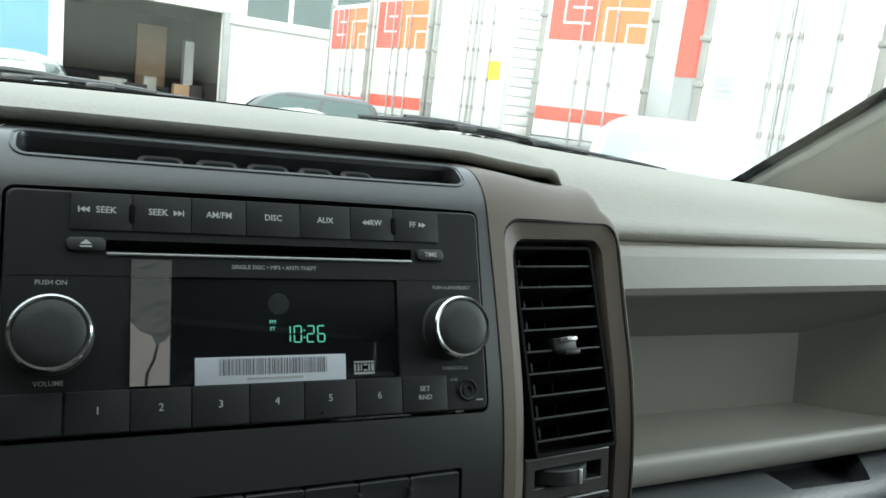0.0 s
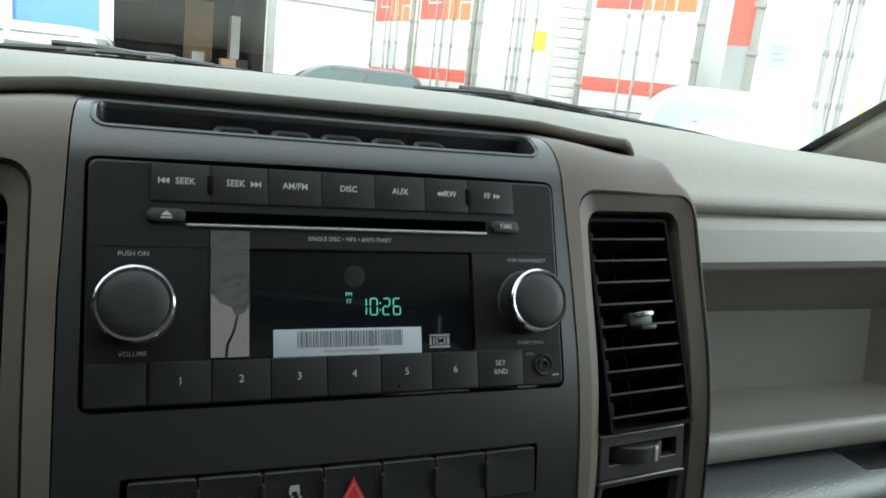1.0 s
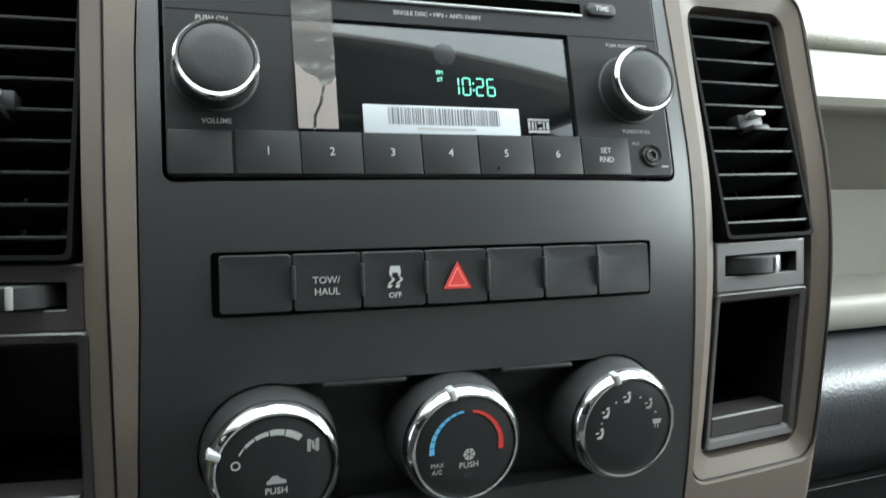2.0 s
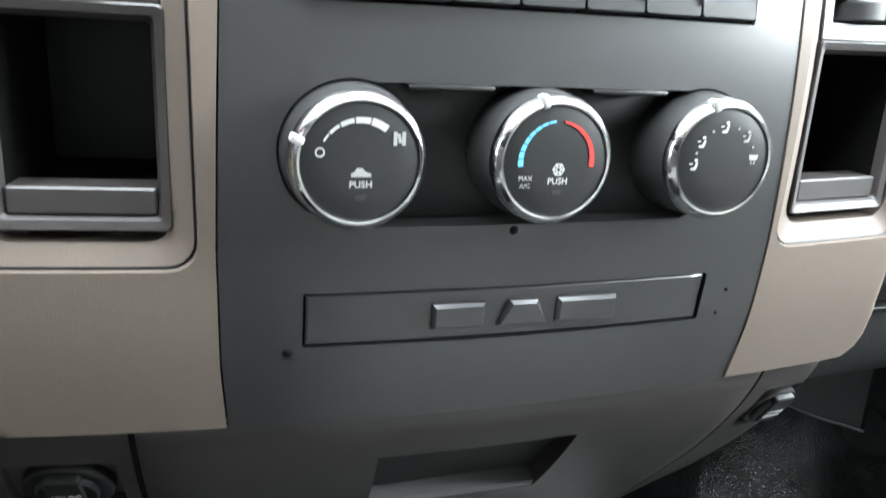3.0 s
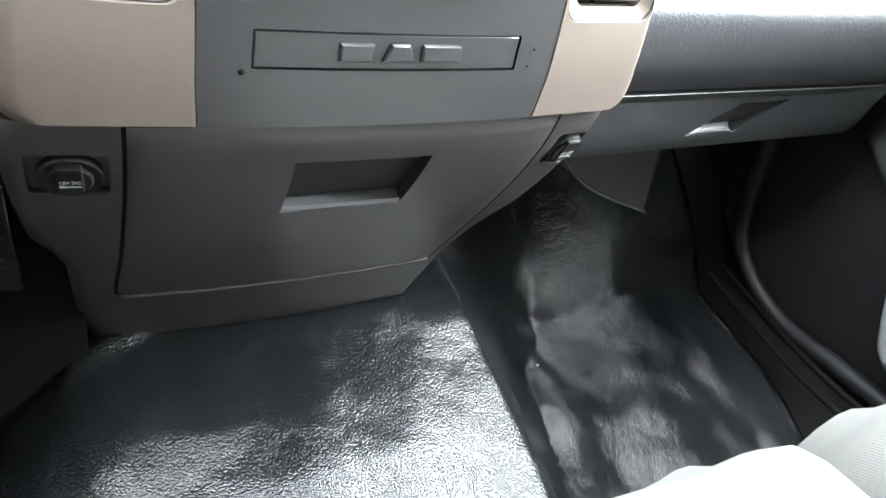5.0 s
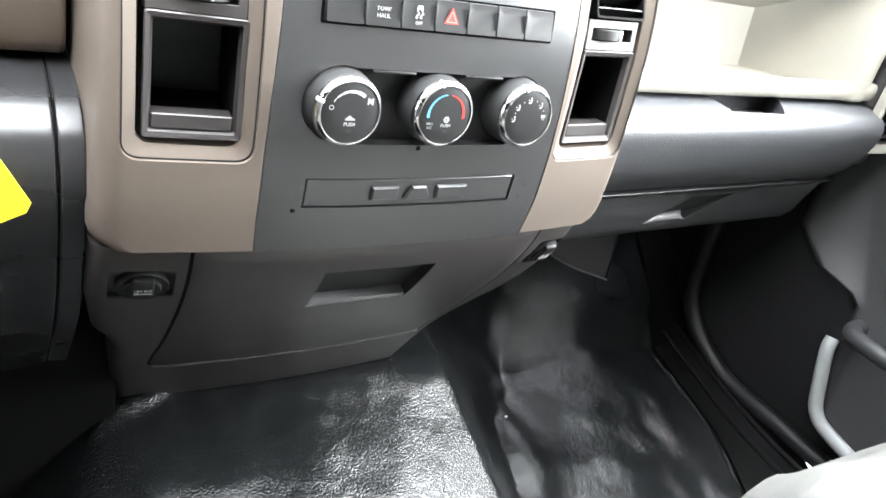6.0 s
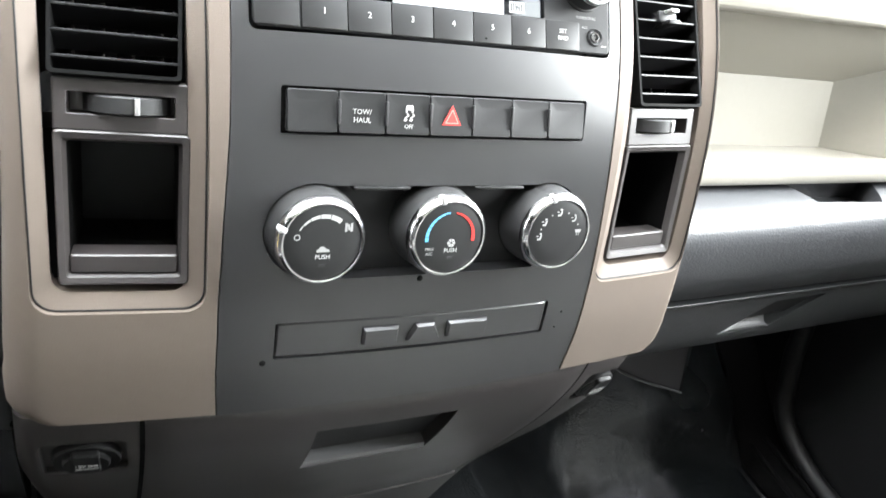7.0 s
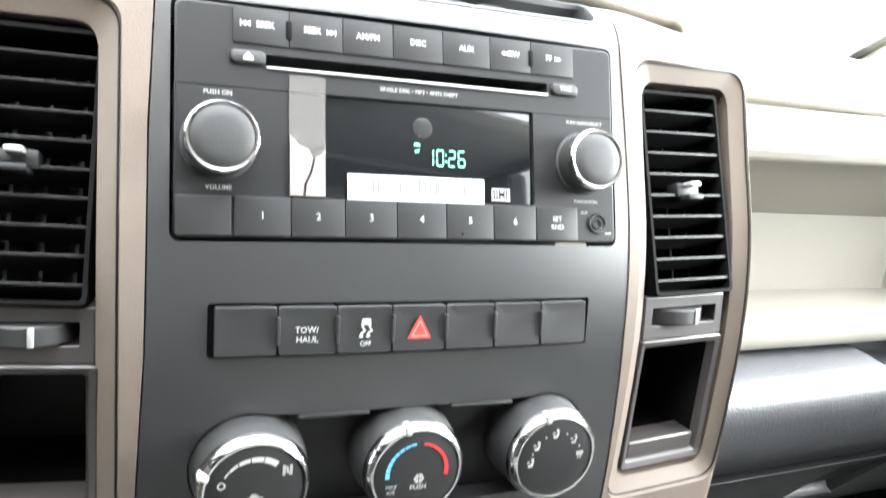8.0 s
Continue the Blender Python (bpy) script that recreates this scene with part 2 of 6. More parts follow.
def box(bm, lo, hi, r=0.0, seg=2):
    """A box between two corners, its edges rounded by r."""
    c = [(a + b) / 2 for a, b in zip(lo, hi)]
    s = [abs(b - a) for a, b in zip(lo, hi)]
    made = bmesh.ops.create_cube(bm, size=1.0, matrix=Matrix.Translation(c) @ Matrix.Diagonal((*s, 1)))
    if r > 0:
        edges = {e for v in made["verts"] for e in v.link_edges}
        bmesh.ops.bevel(bm, geom=list(edges), offset=min(r, min(s) * 0.49), segments=seg, affect="EDGES", profile=0.5)
    return bm


def rounded(w, h, r, n=4, cx=0.0, cz=0.0):
    """A rounded rectangle's corner points (x, z), counter-clockwise."""
    r = min(r, w / 2 - 1e-5, h / 2 - 1e-5)
    out = []
    for k, (sx, sz) in enumerate(((1, -1), (1, 1), (-1, 1), (-1, -1))):
        for i in range(n + 1):
            a = radians(-90 + 90 * k + 90 * i / n)
            out.append((cx + sx * (w / 2 - r) + r * math.cos(a), cz + sz * (h / 2 - r) + r * math.sin(a)))
    return out


def loft(bm, rings, closed=True, caps=True):
    """Skins rings of equal length of 3D points."""
    rows = [[bm.verts.new(p) for p in ring] for ring in rings]
    n = len(rows[0])
    for a, b in zip(rows, rows[1:]):
        for i in range(n if closed else n - 1):
            j = (i + 1) % n
            bm.faces.new((a[i], a[j], b[j], b[i]))
    if caps and closed:
        bm.faces.new(rows[0])
        bm.faces.new(rows[-1][::-1])
    return bm


def plate(bm, steps, n=4):
    """Rounded rectangles stacked along y: steps of (y, w, h, r, cx, cz)."""
    return loft(bm, [[(x, y, z) for x, z in rounded(w, h, r, n, cx, cz)] for y, w, h, r, cx, cz in steps])


def lathe(bm, profile, n=48, cx=0.0, cz=0.0):
    """Turns (radius, y) round the y axis."""
    return loft(bm, [[(cx + r * math.cos(2 * math.pi * i / n), y, cz + r * math.sin(2 * math.pi * i / n)) for i in range(n)] for r, y in profile])


def tube(bm, points, radius, n=8, flat=1.0):
    """A round bar along points, its section carried along without twist."""
    pts = [Vector(p) for p in points]
    rings, a = [], None
    for i, p in enumerate(pts):
        d = (pts[min(i + 1, len(pts) - 1)] - pts[max(i - 1, 0)]).normalized()
        a = d.cross(Vector((0, 0, 1)) if abs(d.z) < 0.9 else Vector((0, 1, 0))) if a is None else a - d * a.dot(d)
        a.normalize()
        b = d.cross(a)
        rings.append([p + a * (radius * math.cos(2 * math.pi * k / n)) + b * (flat * radius * math.sin(2 * math.pi * k / n)) for k in range(n)])
    return loft(bm, rings)


def sheet(bm, xs, ss, fn, thick, push=(0, 1, 0)):
    """A closed slab: fn(x, s) is its face, and its back lies thick metres along push."""
    p = Vector(push) * thick
    face = [[bm.verts.new(fn(x, s)) for x in xs] for s in ss]
    back = [[bm.verts.new(Vector(fn(x, s)) + p) for x in xs] for s in ss]
    for g, flip in ((face, 0), (back, 1)):
        for a, b in zip(g, g[1:]):
            for i in range(len(a) - 1):
                q = (a[i], a[i + 1], b[i + 1], b[i])
                bm.faces.new(q[::-1] if flip else q)
    rim = [*face[0], *[r[-1] for r in face[1:]], *face[-1][-2::-1], *[r[0] for r in face[-2:0:-1]]]
    rim_b = [*back[0], *[r[-1] for r in back[1:]], *back[-1][-2::-1], *[r[0] for r in back[-2:0:-1]]]
    for i in range(len(rim)):
        j = (i + 1) % len(rim)
        bm.faces.new((rim[i], rim_b[i], rim_b[j], rim[j]))
    return bm


def curve_of(points, steps):
    """A smooth line through the points, steps to each stretch (Catmull-Rom)."""
    p = [Vector(q) for q in points]
    p = [2 * p[0] - p[1], *p, 2 * p[-1] - p[-2]]
    out = []
    for i in range(1, len(p) - 2):
        for k in range(steps):
            t = k / steps
            a, b, c, d = p[i - 1:i + 3]
            out.append(0.5 * (2 * b + (c - a) * t + (2 * a - 5 * b + 4 * c - d) * t * t + (3 * b - a - 3 * c + d) * t ** 3))
    return [*out, p[-2]]


def letters(text, size, depth=0.0002, bold=0.0, align="CENTER", spacing=1.0):
    """Lettering as a mesh in the plane y = 0, read from -y."""
    c = bpy.data.curves.new("lettering", "FONT")
    c.body, c.size, c.extrude, c.offset = text, size, depth, bold
    c.align_x, c.align_y, c.space_character, c.resolution_u = align, "CENTER", spacing, 2
    o = new("lettering", c)
    bpy.context.view_layer.update()
    me = bpy.data.meshes.new_from_object(o.evaluated_get(bpy.context.evaluated_depsgraph_get()))
    bpy.data.objects.remove(o)
    bpy.data.curves.remove(c)
    me.transform(Matrix(((1, 0, 0, 0), (0, 0, -1, 0), (0, 1, 0, 0), (0, 0, 0, 1))))
    return me


def span(a, b, n):
    return [a + (b - a) * i / n for i in range(n + 1)]


def lerp_table(table, v):
    return float(np.interp(v, [a for a, _ in table], [b for _, b in table]))


def smooth_step(a, b, v):
    t = min(1.0, max(0.0, (v - a) / (b - a)))
    return t * t * (3 - 2 * t)


# ---- the centre stack's own surface: y over height, bowed from side to side ----
STACK_CURVE = curve_of([(0, z, y) for z, y in ((1.186, -0.012), (1.196, -0.0145), (1.23, -0.0190), (1.26, -0.0200), (1.30, -0.0190), (1.355, -0.0140), (1.40, -0.0032),
                                               (1.443, 0.0147), (1.486, 0.0328))], 6)
STACK_TABLE = [(p.y, p.z) for p in STACK_CURVE]
BOW = 0.35


def stack_y(z):
    return lerp_table(STACK_TABLE, z)


def stack(x, s):
    """The face of the stack; above 1.49 it rolls over on to its top."""
    bow = BOW * x * x
    if s <= 1.487:
        return Vector((x, stack_y(s) + bow, s))
    k = (s - 1.487) / 0.06
    a = min(1.0, k / 0.55) * radians(67)
    r = 0.030
    y = 0.0332 + r * (math.cos(radians(23)) - math.cos(a + radians(23)))
    z = 1.487 + r * (math.sin(a + radians(23)) - math.sin(radians(23))) * 1.07
    if k > 0.55:
        y += (k - 0.55) * 0.075
    return Vector((x, y + bow, z))


def face_frame(x, z, out=0.0):
    """A frame on the stack's face: x to the right, y into it, z up along it."""
    lean = math.degrees(math.atan2(stack_y(z + 0.004) - stack_y(z - 0.004), 0.008))
    turn = math.degrees(math.atan(2 * BOW * x))
    m = pose(x, stack_y(z) + BOW * x * x, z, -lean, 0, turn)
    return m @ Matrix.Translation((0, -out, 0))

# ---- the cab: floor, walls, roof and glass ----


def floor_height(x, y):
    # crest of the tunnel and foot of its slope
    edge, foot = (0.218, lerp_table([(-0.3, 0.335), (0.03, 0.345), (0.23, 0.385), (0.29, 0.45), (0.42, 0.50)], y)) if x > 0 else (0.15, 0.42)
    k = min(1.0, max(0.0, (abs(x) - edge) / (foot - edge)))
    tunnel = 1 - (0.55 * k + 0.45 * smooth_step(0, 1, k)) if x > 0 else 1 - smooth_step(0, 1, k)
    pan = smooth_step(0.0, 0.3, x)
    z = (1 - pan) * (0.668 + 0.12 * max(0.0, y + 0.02)) + pan * (0.704 + 0.20 * (max(-0.25, min(y, 0.32)) - 0.28)) + tunnel * (0.175 + 0.24 * max(-0.25, min(0.02, y)) + 0.18 * min(0.06, max(0.0, y - 0.02)) + 0.125 * min(0.12, max(0.0, y - 0.08)))
    # toe board and the dished floor before the seat
    z += 1.05 * min(0.14, 0.5 * (y - 0.352 + math.hypot(y - 0.352, 0.012))) + 0.30 * smooth_step(0.47, 0.82, y)
    well = smooth_step(0.34, 0.46, x)
    z += 0.28 * (max(0.42, min(x, 0.70)) - 0.42) * smooth_step(0.31, 0.37, y)
    z += well * (0.020 * smooth_step(0.40, 0.56, x) * (1 - smooth_step(0.62, 0.76, x)) - 0.20 * max(0.0, 0.13 - max(-0.12, y)))
    fold = 0.012 * math.exp(-((x - 0.40) / 0.035) ** 2) * smooth_step(-0.05, 0.2, y)
    # a short creased ridge where the covering folds down beside the housing
    u = min(1.0, max(0.0, ((x + 0.185) * 0.065 + (y - 0.168) * 0.024) / 0.0048))
    away = math.hypot(x + 0.185 - 0.065 * u, y - 0.168 - 0.024 * u)
    fold += 0.008 * math.exp(-(away / 0.010) ** 2)
    return z + fold + (0.007 + 0.010 * smooth_step(0.25, 0.45, x)) * noise.noise((x * 6, y * 6, 0.3)) + (0.003 + 0.003 * smooth_step(0.25, 0.45, x)) * noise.noise((x * 14, y * 14, 2.3))


bm = bmesh.new()
sheet(bm, sorted({*span(-0.90, -0.26, 30), *span(-0.255, 0.81, 190)}), sorted({*span(-1.0, -0.31, 30), *span(-0.30, 0.85, 200)}), lambda x, y: Vector((x, y, floor_height(x, y))), 0.02, (0, 0, -1))
tagged(part("floor", bm, VINYL, None), "black embossed vinyl floor covering over the tunnel", "floor", kind="structure")

bm = bmesh.new()
box(bm, (-0.002, -0.0012, -0.001), (0.002, 0.0012, 0.0012), 0.0005)
tagged(part("paint_fleck", bm, WALL, None, "", Matrix.Translation((0.408, 0.228, floor_height(0.408, 0.228) + 0.001))), "tiny white fleck of paint on the floor covering", "fleck")

# added matt sheet: paints the driver's floor dark where the vinyl's sheen fades
bm = bmesh.new()
edge = lambda y: -0.375 + 0.008 * math.sin(y * 9)
sheet(bm, span(0, 1, 40), span(-0.75, 0.55, 60), lambda u, y: Vector((edge(y) + (-0.86 - edge(y)) * u, y, floor_height(edge(y) + (-0.86 - edge(y)) * u, y) + 0.005)), 0.004, (0, 0, -1))
tagged(part("dull_floor_sheet", bm, PITCH, None), "added matt black sheet painting the driver's footwell dark", "floor mat")

bm = bmesh.new()
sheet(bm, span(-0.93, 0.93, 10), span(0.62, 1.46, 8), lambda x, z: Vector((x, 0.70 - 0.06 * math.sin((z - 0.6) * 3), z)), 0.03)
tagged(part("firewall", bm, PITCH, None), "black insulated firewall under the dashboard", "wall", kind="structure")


def door_panel(side):
    """A door's inner side: lower shell, sill ledge, raised bolster, bin edge and pull."""
    th = thing("door", (side * 0.88, -0.2, 0.72), "black plastic inner door panel with a grey pull strap", "door")
    bm = bmesh.new()
    sheet(bm, span(-1.02, 0.48, 24), span(0.70, 1.44, 20),
          lambda y, z: Vector((side * (0.875 - 0.02 * math.sin((z - 0.70) / 0.74 * math.pi)), y, z)), 0.05, (side, 0, 0))
    part("shell", bm, DOOR, th)
    # raised bolster with a stepped front edge
    bm = bmesh.new()
    outline = [(0.185, 1.30), (0.19, 1.06), (0.135, 1.015), (0.065, 1.005), (0.045, 0.99), (0.035, 0.90), (0.01, 0.80), (-0.05, 0.775), (-0.85, 0.775), (-0.85, 1.30)]
    ring = lambda x, k: [(side * x, -0.33 + (y + 0.33) * k, 1.04 + (z - 1.04) * k) for y, z in outline]
    loft(bm, [ring(0.872, 1.012), ring(0.856, 1.008), ring(0.842, 0.990), ring(0.838, 0.962), ring(0.842, 0.945)])
    part("bolster", bm, RIDGE, th, "raised charcoal armrest moulding").data.set_sharp_from_angle(angle=radians(70))
    bm = bmesh.new()
    line = [(side * 0.836, 0.045, 0.93), (side * 0.828, 0.040, 0.91), (side * 0.826, 0.022, 0.85), (side * 0.826, 0.006, 0.815), (side * 0.828, -0.03, 0.797), (side * 0.834, -0.16, 0.775), (side * 0.838, -0.30, 0.77)]
    tube(bm, curve_of(line, 6), 0.0108, 14, 0.8)
    part("pull", bm, material("grey_door_trim", (0.22, 0.225, 0.225), rough=0.45, vary=0.05), th, "light grey pull strap")
    bm = bmesh.new()
    tube(bm, curve_of([(side * 0.845, 0.022, 0.966), (side * 0.805, 0.012, 0.970), (side * 0.787, -0.02, 0.973), (side * 0.783, -0.1, 0.975), (side * 0.788, -0.17, 0.975), (side * 0.84, -0.2, 0.972)], 6), 0.013, 14)
    part("handle", bm, RIDGE, th, "dark grey rounded grab handle")
    return th


door_panel(1)
door_panel(-1)

# door hinge pillar trim ahead of the passenger door
bm = bmesh.new()
line = [(0.80, 0.36, 1.14), (0.825, 0.315, 1.02), (0.845, 0.32, 0.90), (0.855, 0.30, 0.80), (0.86, 0.20, 0.735), (0.862, 0.05, 0.727), (0.865, -0.3, 0.725), (0.865, -0.95, 0.725)]
tube(bm, curve_of(line, 6), 0.015, 14)
tagged(part("trim", bm, DOOR, None), "black door seal running along the sill", "door seal", kind="structure")
bm = bmesh.new()
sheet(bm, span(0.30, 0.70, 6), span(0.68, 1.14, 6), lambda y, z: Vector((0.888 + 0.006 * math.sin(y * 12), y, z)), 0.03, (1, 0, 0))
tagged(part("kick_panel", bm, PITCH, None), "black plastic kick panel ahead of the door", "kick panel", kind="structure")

bm = bmesh.new()
sheet(bm, span(0, 1, 8), span(-1.0, 0.74, 40), lambda u, y: Vector((0.782 + 0.014 * math.sin(y * 5) + 0.11 * u, y, floor_height(0.79, y) + 0.009 + 0.055 * u * u)), 0.006, (0, 0, -1))
sill = tagged(part("door_sill", bm, PITCH, None), "black plastic door sill beside the floor covering", "door sill", kind="structure")
for off in (0.0, 0.024):
    bm = bmesh.new()
    tube(bm, curve_of([(0.795 + off, 0.30, 0.762 + off * 0.5), (0.777 + off, 0.20, 0.752 + off * 0.5), (0.748 + off, 0.02, 0.742 + off * 0.5), (0.742 + off, -0.30, 0.738 + off * 0.5)], 6), 0.0045, 8)
    part("sill_rib", bm, PITCH, sill, "raised rib along the sill")

# rear wall, roof and pillars close the cab
bm = bmesh.new()
box(bm, (-0.92, -1.05, 0.68), (0.92, -1.0, 1.45), 0.01)
tagged(part("wall_rear", bm, DARK, None), "dark lined rear wall of the cab", "wall", kind="structure")
bm = bmesh.new()
sheet(bm, span(-0.80, 0.80, 12), span(-1.05, -0.37, 10), lambda x, y: Vector((x, y, 2.005 - 0.04 * (x / 0.8) ** 2 - 0.03 * ((y + 0.7) / 0.35) ** 2)), 0.04, (0, 0, 1))
tagged(part("ceiling", bm, HEADLINER, None), "pale cloth headliner", "ceiling", kind="structure")

PILLAR_FOOT = Vector((0.828, 0.50, 1.480))
PILLAR_LINE = curve_of([(0.840, 0.55, 1.452), PILLAR_FOOT, (0.800, 0.27, 1.615), (0.765, -0.02, 1.80), (0.715, -0.36, 1.975)], 6)
for side, where in ((1, "passenger"), (-1, "driver")):
    def lean_to(v):
        return Vector((side * v.x, v.y, v.z))
    bm = bmesh.new()
    rings = []
    for i, c in enumerate(PILLAR_LINE):
        k = i / (len(PILLAR_LINE) - 1)
        w = 0.055 - 0.012 * k
        rings.append([lean_to(c + Vector(o)) for o in ((-w * 0.80, 0.034, 0.004), (-w * 0.78, 0.018, -0.006), (w * 0.85, -0.100, -0.022), (w * 1.3, -0.09, 0.0), (w * 1.0, 0.03, 0.02))])
    loft(bm, rings)
    pillar = thing("windscreen_pillar", lean_to(PILLAR_FOOT), "stone-coloured plastic windscreen pillar trim with black seal", "pillar", kind="structure")
    bevel(part("trim", bm, PILLAR, pillar), 0.008, 3)
    bm = bmesh.new()
    tube(bm, [lean_to(c + Vector((-0.047, 0.030, 0.003))) for c in PILLAR_LINE], 0.0062, 8)
    part("seal", bm, PITCH, pillar, "black rubber glass seal")
    # waist rail and upper frame of the side window
    bm = bmesh.new()
    box(bm, (side * 0.86, -1.0, 1.43), (side * 0.92, 0.36, 1.475), 0.01)
    box(bm, (side * 0.775, -1.0, 1.92), (side * 0.835, -0.33, 1.98), 0.01)
    loft(bm, [[(side * 0.80, -1.02, z), (side * 0.92, -1.02, z), (side * 0.92, -0.78, z), (side * 0.80, -0.78, z)] for z in (1.44, 1.95)])
    tagged(part("side_window_frame", bm, DARK, None), "dark frame round the side window opening", "window frame", kind="structure")
bm = bmesh.new()
box(bm, (-0.92, -1.06, 1.945), (0.92, -0.99, 1.985), 0.01)
box(bm, (-0.74, -0.43, 1.955), (0.74, -0.345, 1.99), 0.01)
tagged(part("roof_rail", bm, HEADLINER, None), "pale headliner rails over the windows", "roof rail", kind="structure")

bm = bmesh.new()
box(bm, (-0.80, -1.03, 1.45), (0.80, -1.024, 1.95))
tagged(part("window_1", bm, TINTED, None), "rear window with a dark tint added to hold back light", "window", kind="structure")
bm = bmesh.new()
sheet(bm, span(-0.80, 0.34, 6), span(0, 1, 4), lambda y, k: Vector((-0.895 + 0.08 * k, y - max(0, y + 0.05) * 1.0 * k, 1.47 + 0.44 * k)), 0.004, (-1, 0, 0))
tagged(part("window_2", bm, DIMMED_GLASS, None), "driver's side window, closed, darkened to hold back light", "window", kind="structure")
bm = bmesh.new()
sheet(bm, span(-0.80, 0.34, 6), span(0, 1, 4), lambda y, k: Vector((0.895 - 0.08 * k, y - max(0, y + 0.05) * 1.0 * k, 1.47 + 0.44 * k)), 0.004, (1, 0, 0))
tagged(part("window_3", bm, SIDE_GLASS, None), "clear passenger's side window, closed", "window", kind="structure")
# windscreen
bm = bmesh.new()
sheet(bm, span(-1, 1, 16), span(0, 1, 8), lambda u, k: Vector((u * (0.83 - 0.11 * k), 0.66 - 0.10 * u * u - 1.02 * k + 0.02 * math.sin(k * math.pi), 1.435 + 0.555 * k)), 0.004, (0, 0.6, 0.8))
screen = tagged(part("windscreen", bm, GLASS, None), "clear curved windscreen glass", "windscreen", kind="structure")
screen.visible_shadow = False
bm = bmesh.new()
rise = lambda u: 0.153 - 0.085 * u * u
sheet(bm, span(-0.98, 0.98, 24), span(0.005, 1, 5), lambda u, s: Vector((u * 0.82, 0.655 - 0.10 * u * u - 1.02 * s * rise(u) + 0.006 * s, 1.432 + 0.555 * s * rise(u))), 0.002, (0, 0.6, 0.8))
part("black_border", bm, PITCH, screen, "black border along the foot of the glass")

# plain underside that carries the cab
bm = bmesh.new()
box(bm, (-0.86, -1.02, 0.0), (0.86, 0.72, 0.56), 0.03)
tagged(part("chassis", bm, PITCH, None), "plain dark underside of the cab standing on the yard", "chassis", kind="structure")

# ---- dashboard pad ----


def crest(x):
    return lerp_table([(-0.9, 1.495), (-0.45, 1.508), (-0.2, 1.519), (0.0, 1.522), (0.13, 1.5215), (0.22, 1.517), (0.36, 1.509), (0.48, 1.502), (0.58, 1.498), (0.75, 1.489)], x)


def pad_section(x):
    """The pad's section at x, from its front seam over the crest to the foot of the windscreen."""
    a = smooth_step(0.172, 0.205, abs(x))
    bow = 0.10 * max(0.0, abs(x) - 0.2)
    y0 = 0.083 + a * 0.012 + bow
    z0 = 1.5108 - a * 0.0388 - 0.0062 * smooth_step(0.1, 0.17, abs(x)) - 0.012 * max(0.0, abs(x) - 0.25)
    zc = crest(x)
    end = 0.55 - 0.20 * x * x
    pts = [(y0 + 0.022, z0 - 0.004), (y0 + 0.004, z0 - 0.001), (y0, z0 + 0.004 + 0.004 * a), (y0 + 0.006 + 0.010 * a, z0 + 0.35 * (zc - z0)), (y0 + 0.03 + 0.018 * a, z0 + 0.72 * (zc - z0)),
           (y0 + 0.075 + 0.02 * a, z0 + 0.93 * (zc - z0)), (0.235 + bow * 0.6, zc), (0.36, zc - 0.003), (0.46, zc - 0.012), (end, zc - 0.035)]
    return [Vector((x, p.y, p.z)) for p in curve_of([(0, y, z) for y, z in pts], 4)]


dash = thing("dashboard", (0.0, 0.3, 1.20), "stone-coloured two-tone dashboard with an open passenger shelf", "dashboard")
xs = sorted(set([round(v, 4) for v in span(-0.86, 0.84, 68)] + [round(s * v, 4) for s in (1, -1) for v in span(0.165, 0.212, 12)]))
bm = bmesh.new()
top = [pad_section(x) for x in xs]
rows = [[bm.verts.new(p) for p in r] for r in top]
under = [[bm.verts.new(p + Vector((0, 0.004, -0.012))) for p in r] for r in top]
for g in (rows, under):
    for a, b in zip(g, g[1:]):
        for i in range(len(a) - 1):
            bm.faces.new((a[i], a[i + 1], b[i + 1], b[i]))
for i in range(len(rows) - 1):
    for k in (0, -1):
        bm.faces.new((rows[i][k], rows[i + 1][k], under[i + 1][k], under[i][k]))
part("pad", bm, PAD, dash, "soft grained stone-coloured top pad")

# ---- passenger side of the dashboard ----
SHELF_L, SHELF_R = 0.198, 0.745


def dash_bow(x):
    return 0.075 * (x - 0.45)


def swept(bm, section, x0, x1, n=24, bow=dash_bow, close=True):
    rings = []
    for x in span(x0, x1, n):
        rings.append([(x, y + bow(x), z) for y, z in section])
    return loft(bm, rings, closed=close, caps=close)


def rail_section(pts, steps=3):
    return [(p.y, p.z) for p in curve_of([(0, y, z) for y, z in pts], steps)]


bm = bmesh.new()
swept(bm, [(0.113, 1.4625), (0.109, 1.459), (0.104, 1.436), (0.107, 1.4285), (0.122, 1.4255), (0.24, 1.420), (0.24, 1.4625)], SHELF_L, SHELF_R + 0.03)
bevel(part("upper_rail", bm, STONE, dash, "smooth stone-coloured rail over the open shelf"), 0.003, 2)
bm = bmesh.new()
swept(bm, [(0.212, 1.3615), (0.209, 1.300), (0.208, 1.278), (0.24, 1.278), (0.24, 1.3615)], SHELF_L, 0.60, bow=lambda x: 0.0)
part("shelf_back", bm, STONE, dash)
bm = bmesh.new()
swept(bm, [(0.118, 1.4315), (0.1235, 1.4275), (0.208, 1.3645), (0.2118, 1.3612), (0.24, 1.3612), (0.24, 1.4315)], SHELF_L, SHELF_R + 0.01, bow=lambda x: 0.0)
part("shelf_roof", bm, STONE, dash, "sloping upper back of the open shelf")
bm = bmesh.new()
